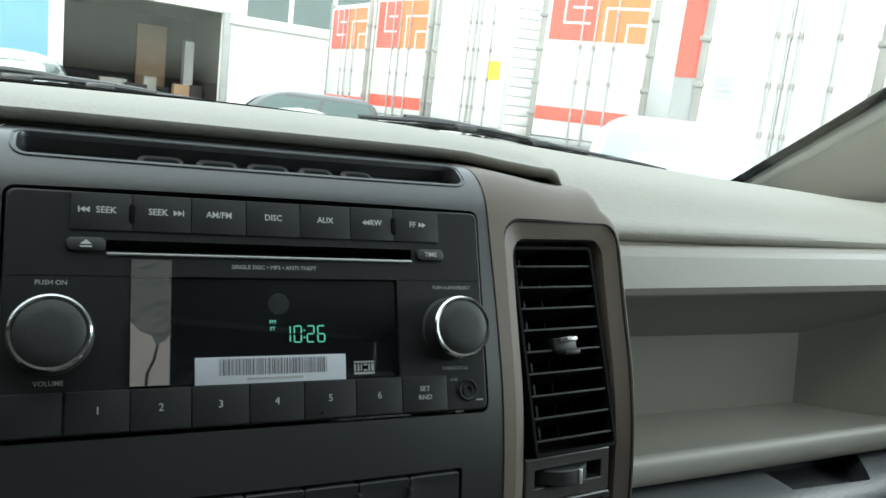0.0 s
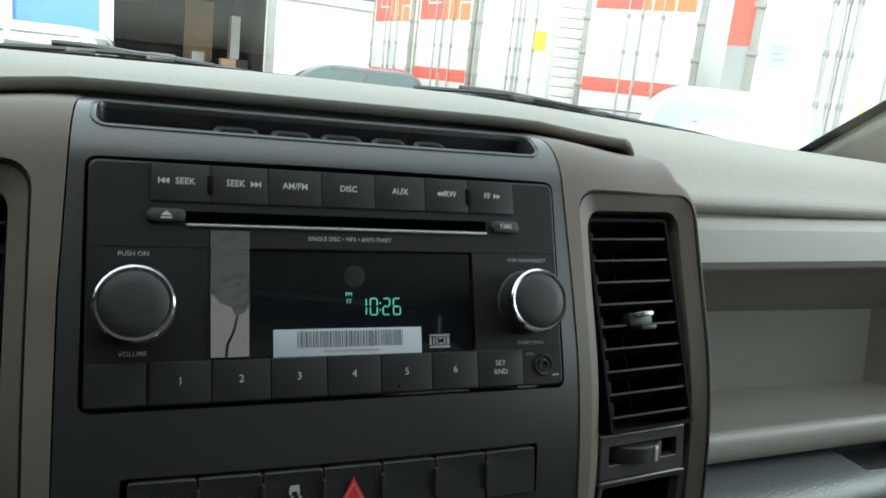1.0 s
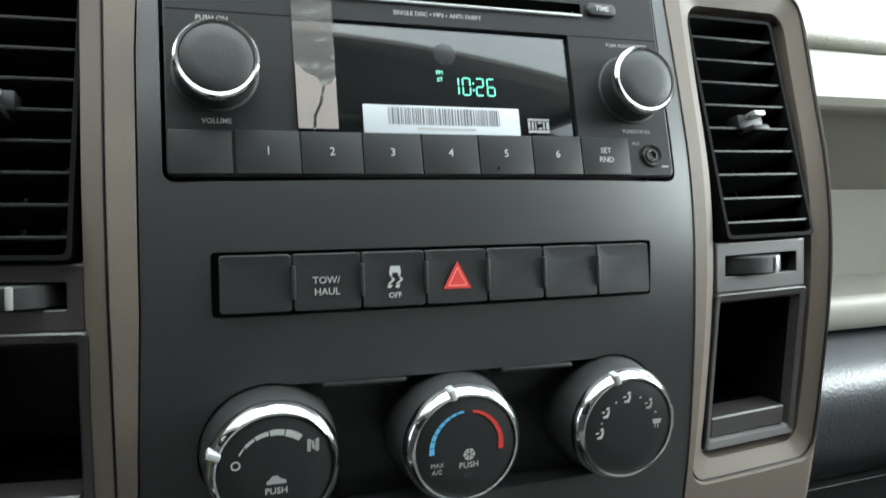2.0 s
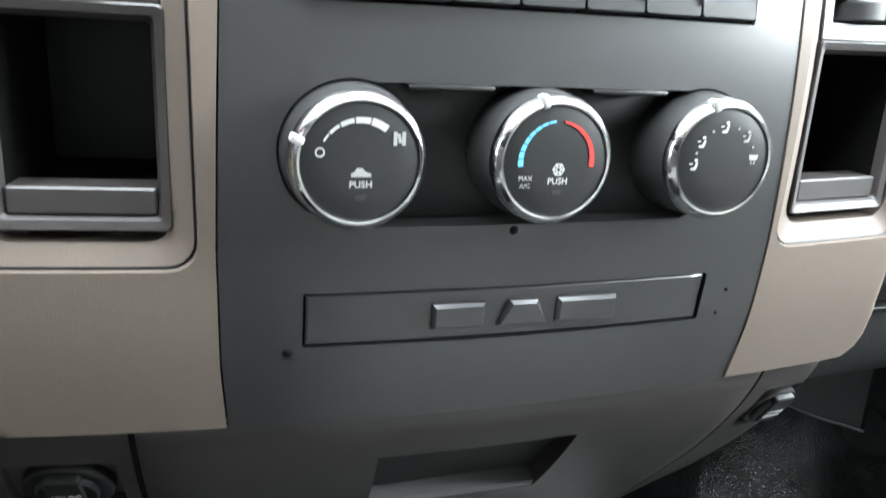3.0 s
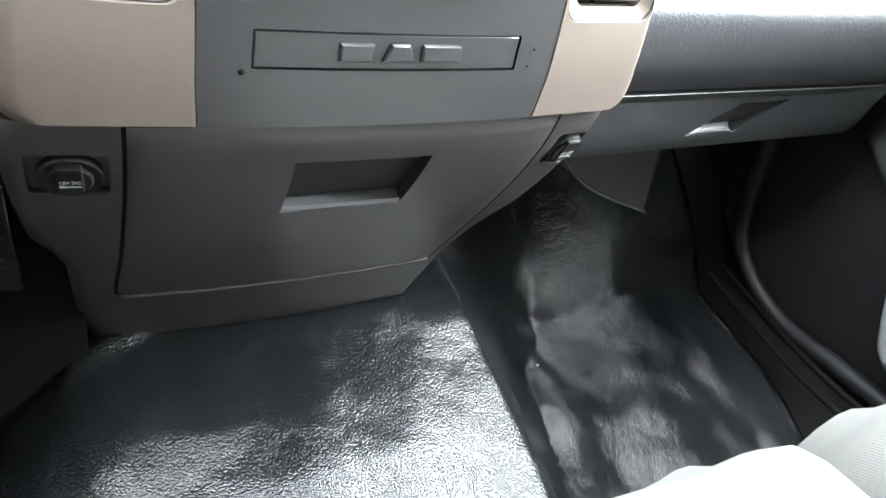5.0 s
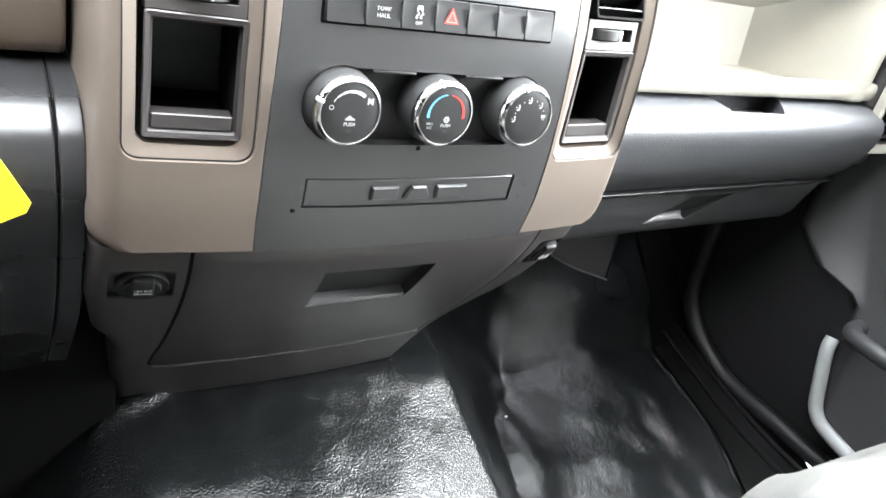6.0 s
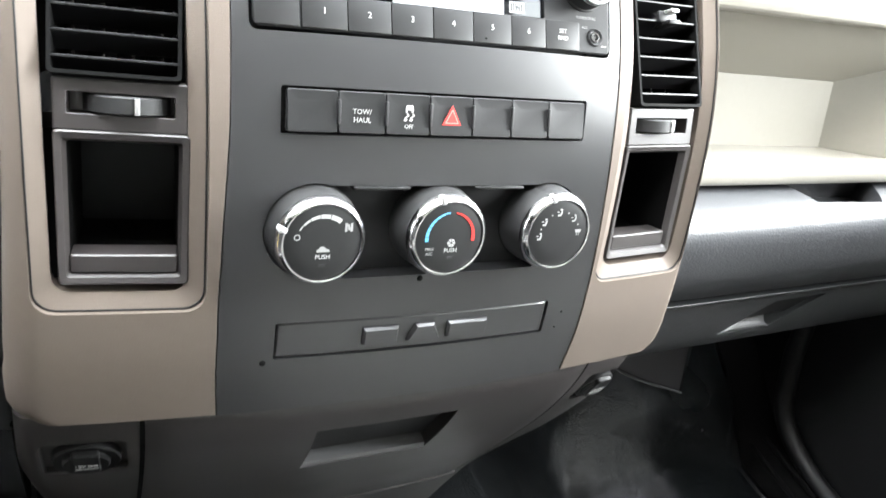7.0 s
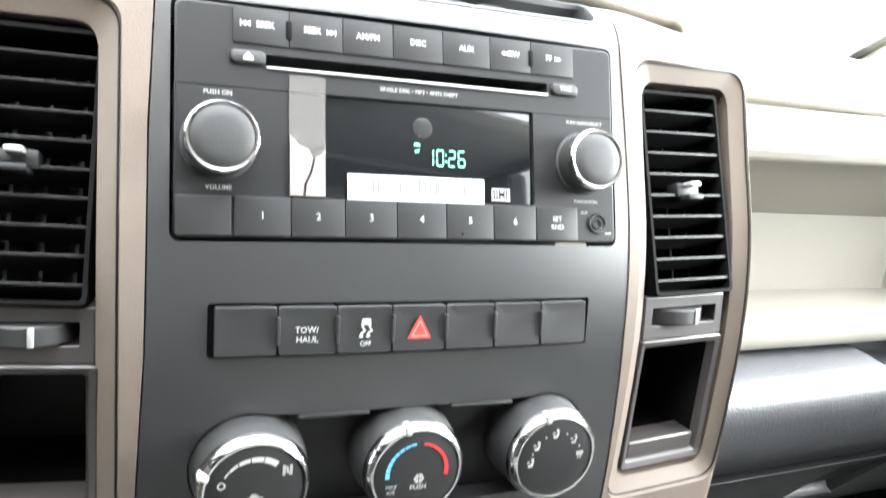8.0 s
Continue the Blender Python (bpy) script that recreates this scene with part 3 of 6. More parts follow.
tip = rail_section([(0.212, 1.2885), (0.16, 1.2905), (0.128, 1.297), (0.117, 1.3035), (0.1095, 1.302), (0.107, 1.294), (0.109, 1.283), (0.118, 1.2795), (0.16, 1.276), (0.212, 1.274)])
swept(bm, tip, SHELF_L, SHELF_R + 0.005, bow=lambda x: 0.03 * (x - 0.45))
part("shelf_floor", bm, STONE, dash, "stone-coloured shelf with a raised rounded lip")
bm = bmesh.new()
# the shelf's angled end wall and the rounded frame beside it
wall = [(0.565, 0.216), (0.580, 0.2085), (0.678, 0.131), (0.690, 0.118), (0.704, 0.1135), (0.728, 0.116), (0.745, 0.125), (0.76, 0.16), (0.76, 0.26), (0.575, 0.26)]
loft(bm, [[(x, y, z) for x, y in wall] for z in (1.279, 1.32, 1.38, 1.424)])
bevel(part("shelf_end", bm, STONE, dash), 0.004, 2)
bm = bmesh.new()
loft(bm, [[(x, y, z) for x, y in ((0.752, 0.112), (0.79, 0.105), (0.85, 0.15), (0.86, 0.50), (0.752, 0.50))] for z in (1.19, 1.30, 1.44, 1.478)])
bevel(part("end_panel", bm, CHARCOAL, dash, "dark grey outboard end of the dashboard"), 0.012, 3)

outboard = thing("outboard_vent", (0.79, 0.10, 1.215), "small black outboard air vent with a stone-coloured frame", "air vent", "dashboard vents")
bm = bmesh.new()
plate(bm, [(0.108, 0.088, 0.185, 0.008, 0.792, 1.3075), (0.097, 0.088, 0.185, 0.008, 0.792, 1.3075), (0.094, 0.084, 0.181, 0.007, 0.792, 1.3075), (0.096, 0.072, 0.165, 0.005, 0.792, 1.3105), (0.107, 0.070, 0.163, 0.005, 0.792, 1.3105)])
part("frame", bm, STONE, outboard, "stone-coloured vent frame")
# flat black sheet paints the depth and shade of the duct
bm = bmesh.new()
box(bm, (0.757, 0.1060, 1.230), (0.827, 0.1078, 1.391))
part("duct", bm, PITCH, outboard, "flat black sheet painting the dark duct opening")
for i in range(9):
    bm = bmesh.new()
    box(bm, (0.7575, 0.0965, 1.238 + 0.0175 * i), (0.8265, 0.1055, 1.2400 + 0.0175 * i), 0.0006)
    part("louvre", bm, BLACK, outboard)

# ---- glove box ----
glove = thing("glove_box", (0.48, 0.2, 1.08), "slate grey padded glove box with a recessed pull", "glove box")
GLOVE = [(0.20, 1.2775), (0.150, 1.2775), (0.112, 1.2745), (0.086, 1.268), (0.074, 1.256), (0.073, 1.238), (0.084, 1.205), (0.100, 1.182), (0.119, 1.1625)]
bm = bmesh.new()
swept(bm, [*rail_section(GLOVE), (0.20, 1.160)], SHELF_L, 0.755, bow=lambda x: 0.04 * (x - 0.45))
upper = part("upper_pad", bm, SLATE, glove, "grained slate grey padding")
cut = bmesh.new()
loft(cut, [[(0.436, 0.086, 1.30), (0.552, 0.086, 1.30), (0.582, 0.145, 1.30), (0.418, 0.145, 1.30)], [(0.456, 0.094, 1.254), (0.540, 0.094, 1.254), (0.572, 0.145, 1.254), (0.440, 0.145, 1.254)]])
carve(upper, [cut])
bm = bmesh.new()
glove_lower = [(0.1145, 1.1592), (0.1175, 1.1565), (0.129, 1.147), (0.140, 1.12), (0.150, 1.09), (0.162, 1.074), (0.20, 1.066), (0.40, 1.062), (0.40, 1.159)]
swept(bm, glove_lower, SHELF_L, 0.775, bow=lambda x: 0.045 * (x - 0.45))
door = part("door", bm, KNEE, glove, "dark grey lower door")
cut = bmesh.new()
PULL = ((0.442, 1.0945), (0.524, 1.0970), (0.586, 1.1405), (0.502, 1.1390))
mid_x, mid_z = 0.514, 1.118
loft(cut, [[(mid_x + (x - mid_x) * k, y, mid_z + (z - mid_z) * k) for x, z in PULL] for y, k in ((0.09, 1.0), (0.172, 0.94))])
carve(door, [cut])
bevel(door, 0.0022, 3)
# added strip: paints the highlight on the door's top edge
bm = bmesh.new()
tube(bm, [(x, 0.1128 + 0.045 * (x - 0.45), 1.1606) for x in span(SHELF_L + 0.004, 0.712, 12)], 0.0007, 6)
part("seam", bm, SLATE, door, "thin added strip painting the lit edge along the seam")
bm = bmesh.new()
loft(bm, [[(0.478, 0.1500, 1.1105), (0.548, 0.1535, 1.1120), (0.580, 0.1440, 1.1372), (0.503, 0.1405, 1.1360)], [(0.478, 0.1580, 1.1105), (0.548, 0.1615, 1.1120), (0.580, 0.1520, 1.1372), (0.503, 0.1485, 1.1360)]])
bevel(part("pull_flap", bm, BLACK, door, "dark sprung flap above the pull"), 0.0012, 2)
bm = bmesh.new()
rings = []
for x in span(0.4445, 0.521, 10):
    e = min(1.0, (x - 0.4440) / 0.014, (0.5225 - x) / 0.010)
    z0 = 1.0952 + 0.025 * (x - 0.4445)
    rings.append([(x, 0.1500, z0), (x, 0.1478, z0 + 0.003 * e), (x, 0.1495, z0 + 0.0065 * e), (x + 0.006 * e, 0.158, z0 + 0.0125 * e), (x + 0.008 * e, 0.168, z0 + 0.0135 * e), (x, 0.168, z0)])
loft(bm, rings)
part("pull", bm, LIT_LEDGE, door, "rounded pull ledge, painted pale grey as if lit")

# heater duct under the dashboard: a hanging moulded panel with a curved lower edge
DUCT = material("duct_grey_plastic", (0.015, 0.015, 0.016), rough=0.45, vary=0.1, scale=40, bump=0.1, bump_scale=900)
bm = bmesh.new()
duct_edge = [(0.375, 1.030), (0.405, 0.998), (0.434, 0.975), (0.468, 0.956), (0.505, 0.940), (0.540, 0.927), (0.566, 0.917)]
ring = lambda y, k: [(0.48 + (x - 0.48) * k, y, 1.0 + (z - 1.0) * k) for x, z in duct_edge + [(0.561, 0.97), (0.552, 1.085), (0.375, 1.085)]]
loft(bm, [ring(0.276, 0.985), ring(0.273, 1.0), ring(0.277, 1.0), ring(0.46, 0.93)])
duct = tagged(part("heater_duct", bm, DUCT, None), "dark grey moulded heater duct under the dashboard", "heater duct")
bm = bmesh.new()
tube(bm, curve_of([(x, 0.273, z) for x, z in duct_edge], 4), 0.0016, 8)
part("lip", bm, LIT_LEDGE, duct, "thin pale lower lip")

# ---- centre stack ----
console = thing("centre_stack", (0.0, 0.1, 0.93), "charcoal and stone-coloured plastic centre stack", "centre stack")


def panel_half(s):
    return lerp_table([(1.19, 0.1108), (1.223, 0.1130), (1.268, 0.1132), (1.31, 0.1118), (1.355, 0.1098), (1.40, 0.1094), (1.44, 0.1092), (1.50, 0.1066), (1.56, 0.103)], s)


bm = bmesh.new()
sheet(bm, span(-1, 1, 40), span(1.1945, 1.548, 80), lambda u, s: stack(u * panel_half(s), s), 0.022, (0, 0.93, -0.36))
fascia = part("fascia", bm, CHARCOAL, console, "satin charcoal centre panel")

RADIO = pose(0, 0.0, 1.40, -22.47)
radio_hole = bmesh.new()
plate(radio_hole, [(-0.05, 0.2035, 0.0970, 0.004, 0, 0.0467), (0.06, 0.2035, 0.0970, 0.004, 0, 0.0467)])
radio_hole.transform(RADIO)
switch_frame = face_frame(0, 1.3645)
switch_hole = bmesh.new()
plate(switch_hole, [(-0.03, 0.1745, 0.0226, 0.0015, 0, 0), (0.05, 0.1745, 0.0226, 0.0015, 0, 0)])
switch_hole.transform(switch_frame)
climate_frame = face_frame(0, 1.3035)
KNOB_X = (-0.0685, 0.0, 0.0685)
climate_hole = bmesh.new()
plate(climate_hole, [(-0.03, 0.136, 0.0520, 0.004, 0, -0.0005), (0.0125, 0.134, 0.0500, 0.003, 0, -0.0005)])
climate_hole.transform(climate_frame)
knob_holes = []
for x in (KNOB_X[0], KNOB_X[2]):
    k = bmesh.new()
    lathe(k, [(0.0258, -0.03), (0.0248, 0.0125)], 40, x, 0.0008)
    k.transform(climate_frame)
    knob_holes.append(k)
tray_frame = face_frame(0, 1.2415)
tray_hole = bmesh.new()
plate(tray_hole, [(-0.03, 0.1690, 0.0225, 0.0012, 0, 0), (0.05, 0.1690, 0.0225, 0.0012, 0, 0)])
tray_hole.transform(tray_frame)
# shallow tray on the top edge, following the panel's roll and bow
STRIP_AT, STRIP_IN, STRIP_UP = Vector((0, 0.0505, 1.5035)), Vector((0, 0.530, -0.848)), Vector((0, 0.848, 0.530))
STRIP_TABLE = [((stack(0, v) - STRIP_AT).dot(STRIP_UP), v) for v in span(1.47, 1.545, 60)]


def strip(x, q, deep=0.0):
    """A point of the top strip: x across, q up the roll, deep metres into it."""
    return stack(x, lerp_table(STRIP_TABLE, q)) + STRIP_IN * deep


def strip_ring(w, h, r, deep, cx=-0.001, cq=-0.0005):
    ring = rounded(w, h, r, 5, cx, cq)
    out = []
    for i, p in enumerate(ring):
        q = ring[(i + 1) % len(ring)]
        n = max(1, int(math.dist(p, q) / 0.008))
        out += [strip(p[0] + (q[0] - p[0]) * k / n, p[1] + (q[1] - p[1]) * k / n, deep) for k in range(n)]
    return out


strip_hole = bmesh.new()
loft(strip_hole, [[c + (p - c) * k + STRIP_IN * d for p, c in ((p, strip(p.x * 0.96, -0.0005)) for p in strip_ring(0.195, 0.0172, 0.0042, 0.0))] for k, d in ((1.0, -0.008), (1.0, 0.0002), (0.88, 0.0022), (0.84, 0.0100))])
carve(fascia, [radio_hole, switch_hole, climate_hole, *knob_holes, tray_hole, strip_hole])
bevel(fascia, 0.0012, 2, 40)


def bezel_outer(s):
    if s > 1.480:
        return 0.199 - 0.022 + math.sqrt(max(0.0, 0.022 ** 2 - (min(s, 1.498) - 1.480) ** 2))
    if s < 1.225:
        return 0.201 - 0.014 + math.sqrt(max(0.0, 0.014 ** 2 - (1.2085 - min(s, 1.2085)) ** 2))
    return lerp_table([(1.225, 0.200), (1.30, 0.1985), (1.40, 0.199), (1.468, 0.199)], s)


def bezel_skin(side):
    def fn(u, s):
        w, o = panel_half(s) + 0.0007, bezel_outer(s) + (lerp_table([(1.24, 0.010), (1.36, 0.0045)], s) if side < 0 else 0.0005)
        r = 0.016 if side < 0 else 0.0075
        if u <= 0.6:
            x, dy = w + (o - r - w) * u / 0.6, 0.0
        elif u <= 0.85:
            a = (u - 0.6) / 0.25 * math.pi / 2
            x, dy = o - r + r * math.sin(a), r * (1 - math.cos(a))
        else:
            x, dy = o + (u - 0.85) / 0.15 * 0.004, r + (u - 0.85) / 0.15 * 0.075
        p = stack(x, s)
        return Vector((side * x, p.y + dy - 0.0006, p.z - 0.007 * smooth_step(0.11, 0.18, x) * smooth_step(1.465, 1.50, s)))
    return fn


COLUMN_X = 0.1560
for side in (1, -1):
    bm = bmesh.new()
    us = [*span(0, 0.6, 12), *span(0.62, 0.85, 6), 0.9, 1.0]
    sheet(bm, us, span(1.1955, 1.548, 70), bezel_skin(side), 0.016, (0, 0.93, -0.36))
    bezel = part("bezel", bm, TAN, console, "stone-coloured side bezel")
    # bevelled well for vents and cubby: follows the face, rounded corners
    rings = []
    # the driver-side well is wider on its outer side only
    outline = rounded(0.0795, 0.2235, 0.010, 5, 0.0, 0.0) if side > 0 else rounded(0.0770, 0.2225, 0.010, 5, 0.00125, 0.0)
    dense = []
    for i, p in enumerate(outline):
        q = outline[(i + 1) % len(outline)]
        n = max(1, int(math.dist(p, q) / 0.012))
        dense += [(p[0] + (q[0] - p[0]) * k / n, p[1] + (q[1] - p[1]) * k / n) for k in range(n)]

    def well_ring(shrink, deep):
        ring = []
        for a, b in dense:
            s = 1.3735 + b * (1.0 - (1.0 - shrink) * 0.34)
            x = COLUMN_X + 0.0004 + a * shrink
            p = stack(x, s)
            ring.append((side * x, p.y + deep * 0.93, p.z - deep * 0.36 * smooth_step(1.30, 1.45, s)))
        return ring

    well = bmesh.new()
    loft(well, [well_ring(shrink, deep) for shrink, deep in ((1.03, -0.02), (1.0, -0.0002), (0.992, 0.0015), (0.775, 0.0064), (0.775, 0.05))])
    carve(bezel, [well])
    bevel(bezel, 0.0014, 2, 40)
    # the joint between the bezel and the frame that funnels in to the vents
    joint = well_ring(0.974, 0.0017)
    bm = bmesh.new()
    tube(bm, [*joint, joint[0]], 0.0005, 6)
    part("joint", bm, BLACK, bezel, "narrow dark joint round the funnel-shaped vent frame")

# ---- lower console, drawer and outlets ----
LOWER = curve_of([(0, z, y) for z, y in ((0.90, 0.185), (0.945, 0.158), (0.992, 0.127), (1.05, 0.081), (1.111, 0.036), (1.150, 0.012), (1.175, 0.0005), (1.1935, -0.005))], 5)
LOWER_TABLE = [(p.y, p.z) for p in LOWER]


def lower(x, z, out=0.0):
    return Vector((x, lerp_table(LOWER_TABLE, z) + BOW * x * x - out, z))


def lower_half(z):
    return lerp_table([(0.90, 0.157), (0.955, 0.161), (1.035, 0.163), (1.06, 0.170), (1.08, 0.181), (1.134, 0.190), (1.1935, 0.196)], z)


def lower_skin(u, z):
    h = lower_half(z) + (lerp_table([(0.90, 0.006), (0.975, 0.013), (1.09, 0.019), (1.15, 0.018), (1.1935, 0.013)], z) if u < 0 else 0.0)
    if abs(u) <= 0.8:
        return lower(u / 0.8 * (h - 0.012), z)
    a = (abs(u) - 0.8) / 0.2
    p = lower(math.copysign(h - 0.012, u), z)
    if a <= 0.6:
        t = a / 0.6 * math.pi / 2
        return p + Vector((math.copysign(0.012 * math.sin(t), u), 0.012 * (1 - math.cos(t)), 0))
    return p + Vector((math.copysign(0.012, u), 0.012 + (a - 0.6) / 0.4 * 0.16, 0))


def tilt_frame(x, z, out=0.0):
    lean = math.degrees(math.atan2(lerp_table(LOWER_TABLE, z + 0.01) - lerp_table(LOWER_TABLE, z - 0.01), 0.02))
    return pose(x, lerp_table(LOWER_TABLE, z) + BOW * x * x, z, -lean, 0, math.degrees(math.atan(2 * BOW * x))) @ Matrix.Translation((0, -out, 0))


bm = bmesh.new()
us = [-1.0, -0.92, *span(-0.9, -0.8, 5), *span(-0.78, 0.78, 30), *span(0.8, 0.9, 5), 0.92, 1.0]
loft(bm, [[lower_skin(u, z) for u in us] for z in span(0.90, 1.1935, 50)])
base = part("lower_housing", bm, DARK, console, "dark grey lower housing")
sockets = []
for x in (-0.175, 0.175):
    k = bmesh.new()
    c = -0.0010 if x < 0 else -0.0016
    w = 0.0465 if x < 0 else 0.0325
    plate(k, [(-0.02, w, 0.040, 0.004, c, 0), (0.0045, w - 0.003, 0.036, 0.004, c, 0)])
    k.transform(tilt_frame(x, 1.1535))
    sockets.append(k)
carve(base, sockets)
bevel(base, 0.0012, 2, 40)

drawer = thing("storage_drawer", (0.0, 0.13, 0.99), "closed dark grey plastic drawer with a recessed pull", "drawer")


def drawer_half(z):
    return lerp_table([(0.985, 0.1418), (0.990, 0.1432), (1.01, 0.1435), (1.035, 0.1430), (1.06, 0.1430), (1.14, 0.1447), (1.191, 0.1462)], z)


bm = bmesh.new()
sheet(bm, span(-1, 1, 32), [0.9855, 0.9875, *span(0.99, 1.188, 40), 1.1905], lambda u, z: lower(u * drawer_half(z), z, 0.0034 - 0.0026 * max(0, abs(u) - 0.975, (z - 1.186) / 0.0045 * 0.025) / 0.025), 0.0055)
front = part("front", bm, DARK, drawer)
k = bmesh.new()
loft(k, [[(-0.0495, -0.06, 1.1640), (0.0480, -0.06, 1.1640), (0.0440, -0.06, 1.1120), (-0.0475, -0.06, 1.1120)], [(-0.0480, 0.08, 1.1620), (0.0465, 0.08, 1.1620), (0.0430, 0.08, 1.1110), (-0.0465, 0.08, 1.1110)]])
carve(front, [k])
bevel(front, 0.0010, 2, 40)
k = bmesh.new()
loft(k, [[(-0.0495, -0.06, 1.1640), (0.0480, -0.06, 1.1640), (0.0440, -0.06, 1.1120), (-0.0475, -0.06, 1.1120)], [(-0.0480, 0.08, 1.1620), (0.0465, 0.08, 1.1620), (0.0430, 0.08, 1.1110), (-0.0465, 0.08, 1.1110)]])
carve(base, [k])
bm = bmesh.new()
loft(bm, [[(-0.0474, 0.0128, 1.1612), (0.0460, 0.0128, 1.1612), (0.0460, 0.0155, 1.1612), (-0.0474, 0.0155, 1.1612)], [(-0.0460, 0.0370, 1.1215), (0.0432, 0.0370, 1.1215), (0.0432, 0.0398, 1.1215), (-0.0460, 0.0398, 1.1215)]])
part("pull_flap", bm, BLACK, drawer, "black sprung pull flap")
# ledge in the paler grey that paints light from above
bm = bmesh.new()
loft(bm, [[(-0.0476, 0.0335, 1.1145), (0.0440, 0.0335, 1.1145), (0.0440, 0.0335, 1.1100), (-0.0476, 0.0335, 1.1100)], [(-0.0474, 0.0420, 1.1172), (0.0442, 0.0420, 1.1172), (0.0442, 0.0420, 1.1120), (-0.0474, 0.0420, 1.1120)], [(-0.0472, 0.0520, 1.1225), (0.0443, 0.0520, 1.1225), (0.0443, 0.0520, 1.1200), (-0.0472, 0.0520, 1.1200)]])
part("pull_ledge", bm, LIT_LEDGE, drawer, "ledge inside the pull, painted lighter where light falls")
# black sheet behind the front: paints the shaded gap round the drawer
bm = bmesh.new()
sheet(bm, span(-1, 1, 32), [0.9832, *span(0.99, 1.188, 30), 1.1915], lambda u, z: lower(u * (drawer_half(z) + 0.0026), z, 0.0005), 0.003)
seal = part("seal", bm, PITCH, drawer, "black backing sheet painting the shaded gap round the drawer")
k = bmesh.new()
box(k, (-0.0496, -0.06, 1.1115), (0.0481, 0.09, 1.1642))
carve(seal, [k])

# the housing's raised lip under the drawer
bm = bmesh.new()
tube(bm, [lower(u * 0.1405, 0.9812, 0.0016) for u in span(-1, 1, 24)], 0.0023, 8)
part("lip", bm, DARK, console, "thin rounded lip under the drawer")

# ---- car radio ----
radio = thing("car_radio", RADIO.translation, "black single-disc car radio with chrome-ringed knobs, barcode sticker and clear film", "radio")


def at(x, z, out=0.0, frame=RADIO):
    """A frame on the radio's face, x and z in millimetres."""
    return frame @ Matrix.Translation((x / 1000, -out / 1000, z / 1000))


def slab(name, mat, parent, frame, w, h, out, deep=6.0, r=0.6, edge=0.5, label="", crown=0.0):
    """A small rounded rectangular part, in millimetres, its front out proud of the frame."""
    bm = bmesh.new()
    w, h, out, deep, r, edge = (v / 1000 for v in (w, h, out, deep, r, edge))
    steps = [(deep, w, h, r, 0, 0), (-out + edge, w, h, r, 0, 0), (-out + edge * 0.3, w - edge * 0.6, h - edge * 0.6, r, 0, 0), (-out, w - 2 * edge, h - 2 * edge, r, 0, 0)]
    if crown:
        steps.append((-out - crown / 1000, (w - 2 * edge) * 0.5, (h - 2 * edge) * 0.4, r, 0, 0))
    plate(bm, steps, 3)
    return part(name, bm, mat, parent, label, frame)


def legend(text, mat, parent, frame, size, out, name="legend", bold=0.0, spacing=1.0, stretch=1.0):
    me = letters(text, size / 1000, 0.00012, bold / 1000, spacing=spacing)
    if stretch != 1.0:
        me.transform(Matrix.Diagonal((stretch, 1, 1, 1)))
    return part_mesh(name, me, mat, parent, "", frame @ Matrix.Translation((0, -out / 1000, 0)), smooth=False)


def marks(mat, parent, frame, boxes, out, name="legend", thick=0.25, label=""):
    """Flat printed bars, (x0, z0, x1, z1) in millimetres."""
    bm = bmesh.new()
    for x0, z0, x1, z1 in boxes:
        box(bm, (x0 / 1000, (-out - thick) / 1000, z0 / 1000), (x1 / 1000, -out / 1000, z1 / 1000))
    return part(name, bm, mat, parent, label, frame, smooth=False)


def shape(mat, parent, frame, polygons, out, name="legend", thick=0.25, label=""):
    bm = bmesh.new()
    for poly in polygons:
        loft(bm, [[(x / 1000, y / 1000, z / 1000) for x, z in poly] for y in (-out - thick, -out)])
    return part(name, bm, mat, parent, label, frame, smooth=False)


bm = bmesh.new()
plate(bm, [(0.12, 0.192, 0.088, 0.003, 0, 0.0467), (0.001, 0.192, 0.088, 0.003, 0, 0.0467), (0.001, 0.2005, 0.0937, 0.003, 0, 0.0467), (-0.0006, 0.2005, 0.0937, 0.003, 0, 0.0467), (-0.0012, 0.1990, 0.0922, 0.003, 0, 0.0467)], 4)
body = part("faceplate", bm, BLACK, radio, "satin black faceplate", RADIO)
k1, k2, k3 = bmesh.new(), bmesh.new(), bmesh.new()
plate(k1, [(-0.01, 0.130, 0.0056, 0.0008, -0.0004, 0.0717), (0.02, 0.130, 0.0056, 0.0008, -0.0004, 0.0717)])
plate(k2, [(-0.01, 0.1130, 0.0437, 0.001, 0.0004, 0.0383), (0.0006, 0.1130, 0.0437, 0.001, 0.0004, 0.0383)])
box(k3, (-0.0995, -0.01, 0.0597), (0.0995, -0.0009, 0.0602))
carve(body, [k1, k2, k3])

TOP_X = (-78.4, -56.1, -33.5, -11.3, 11.9, 35.0, 56.0, 78.8)
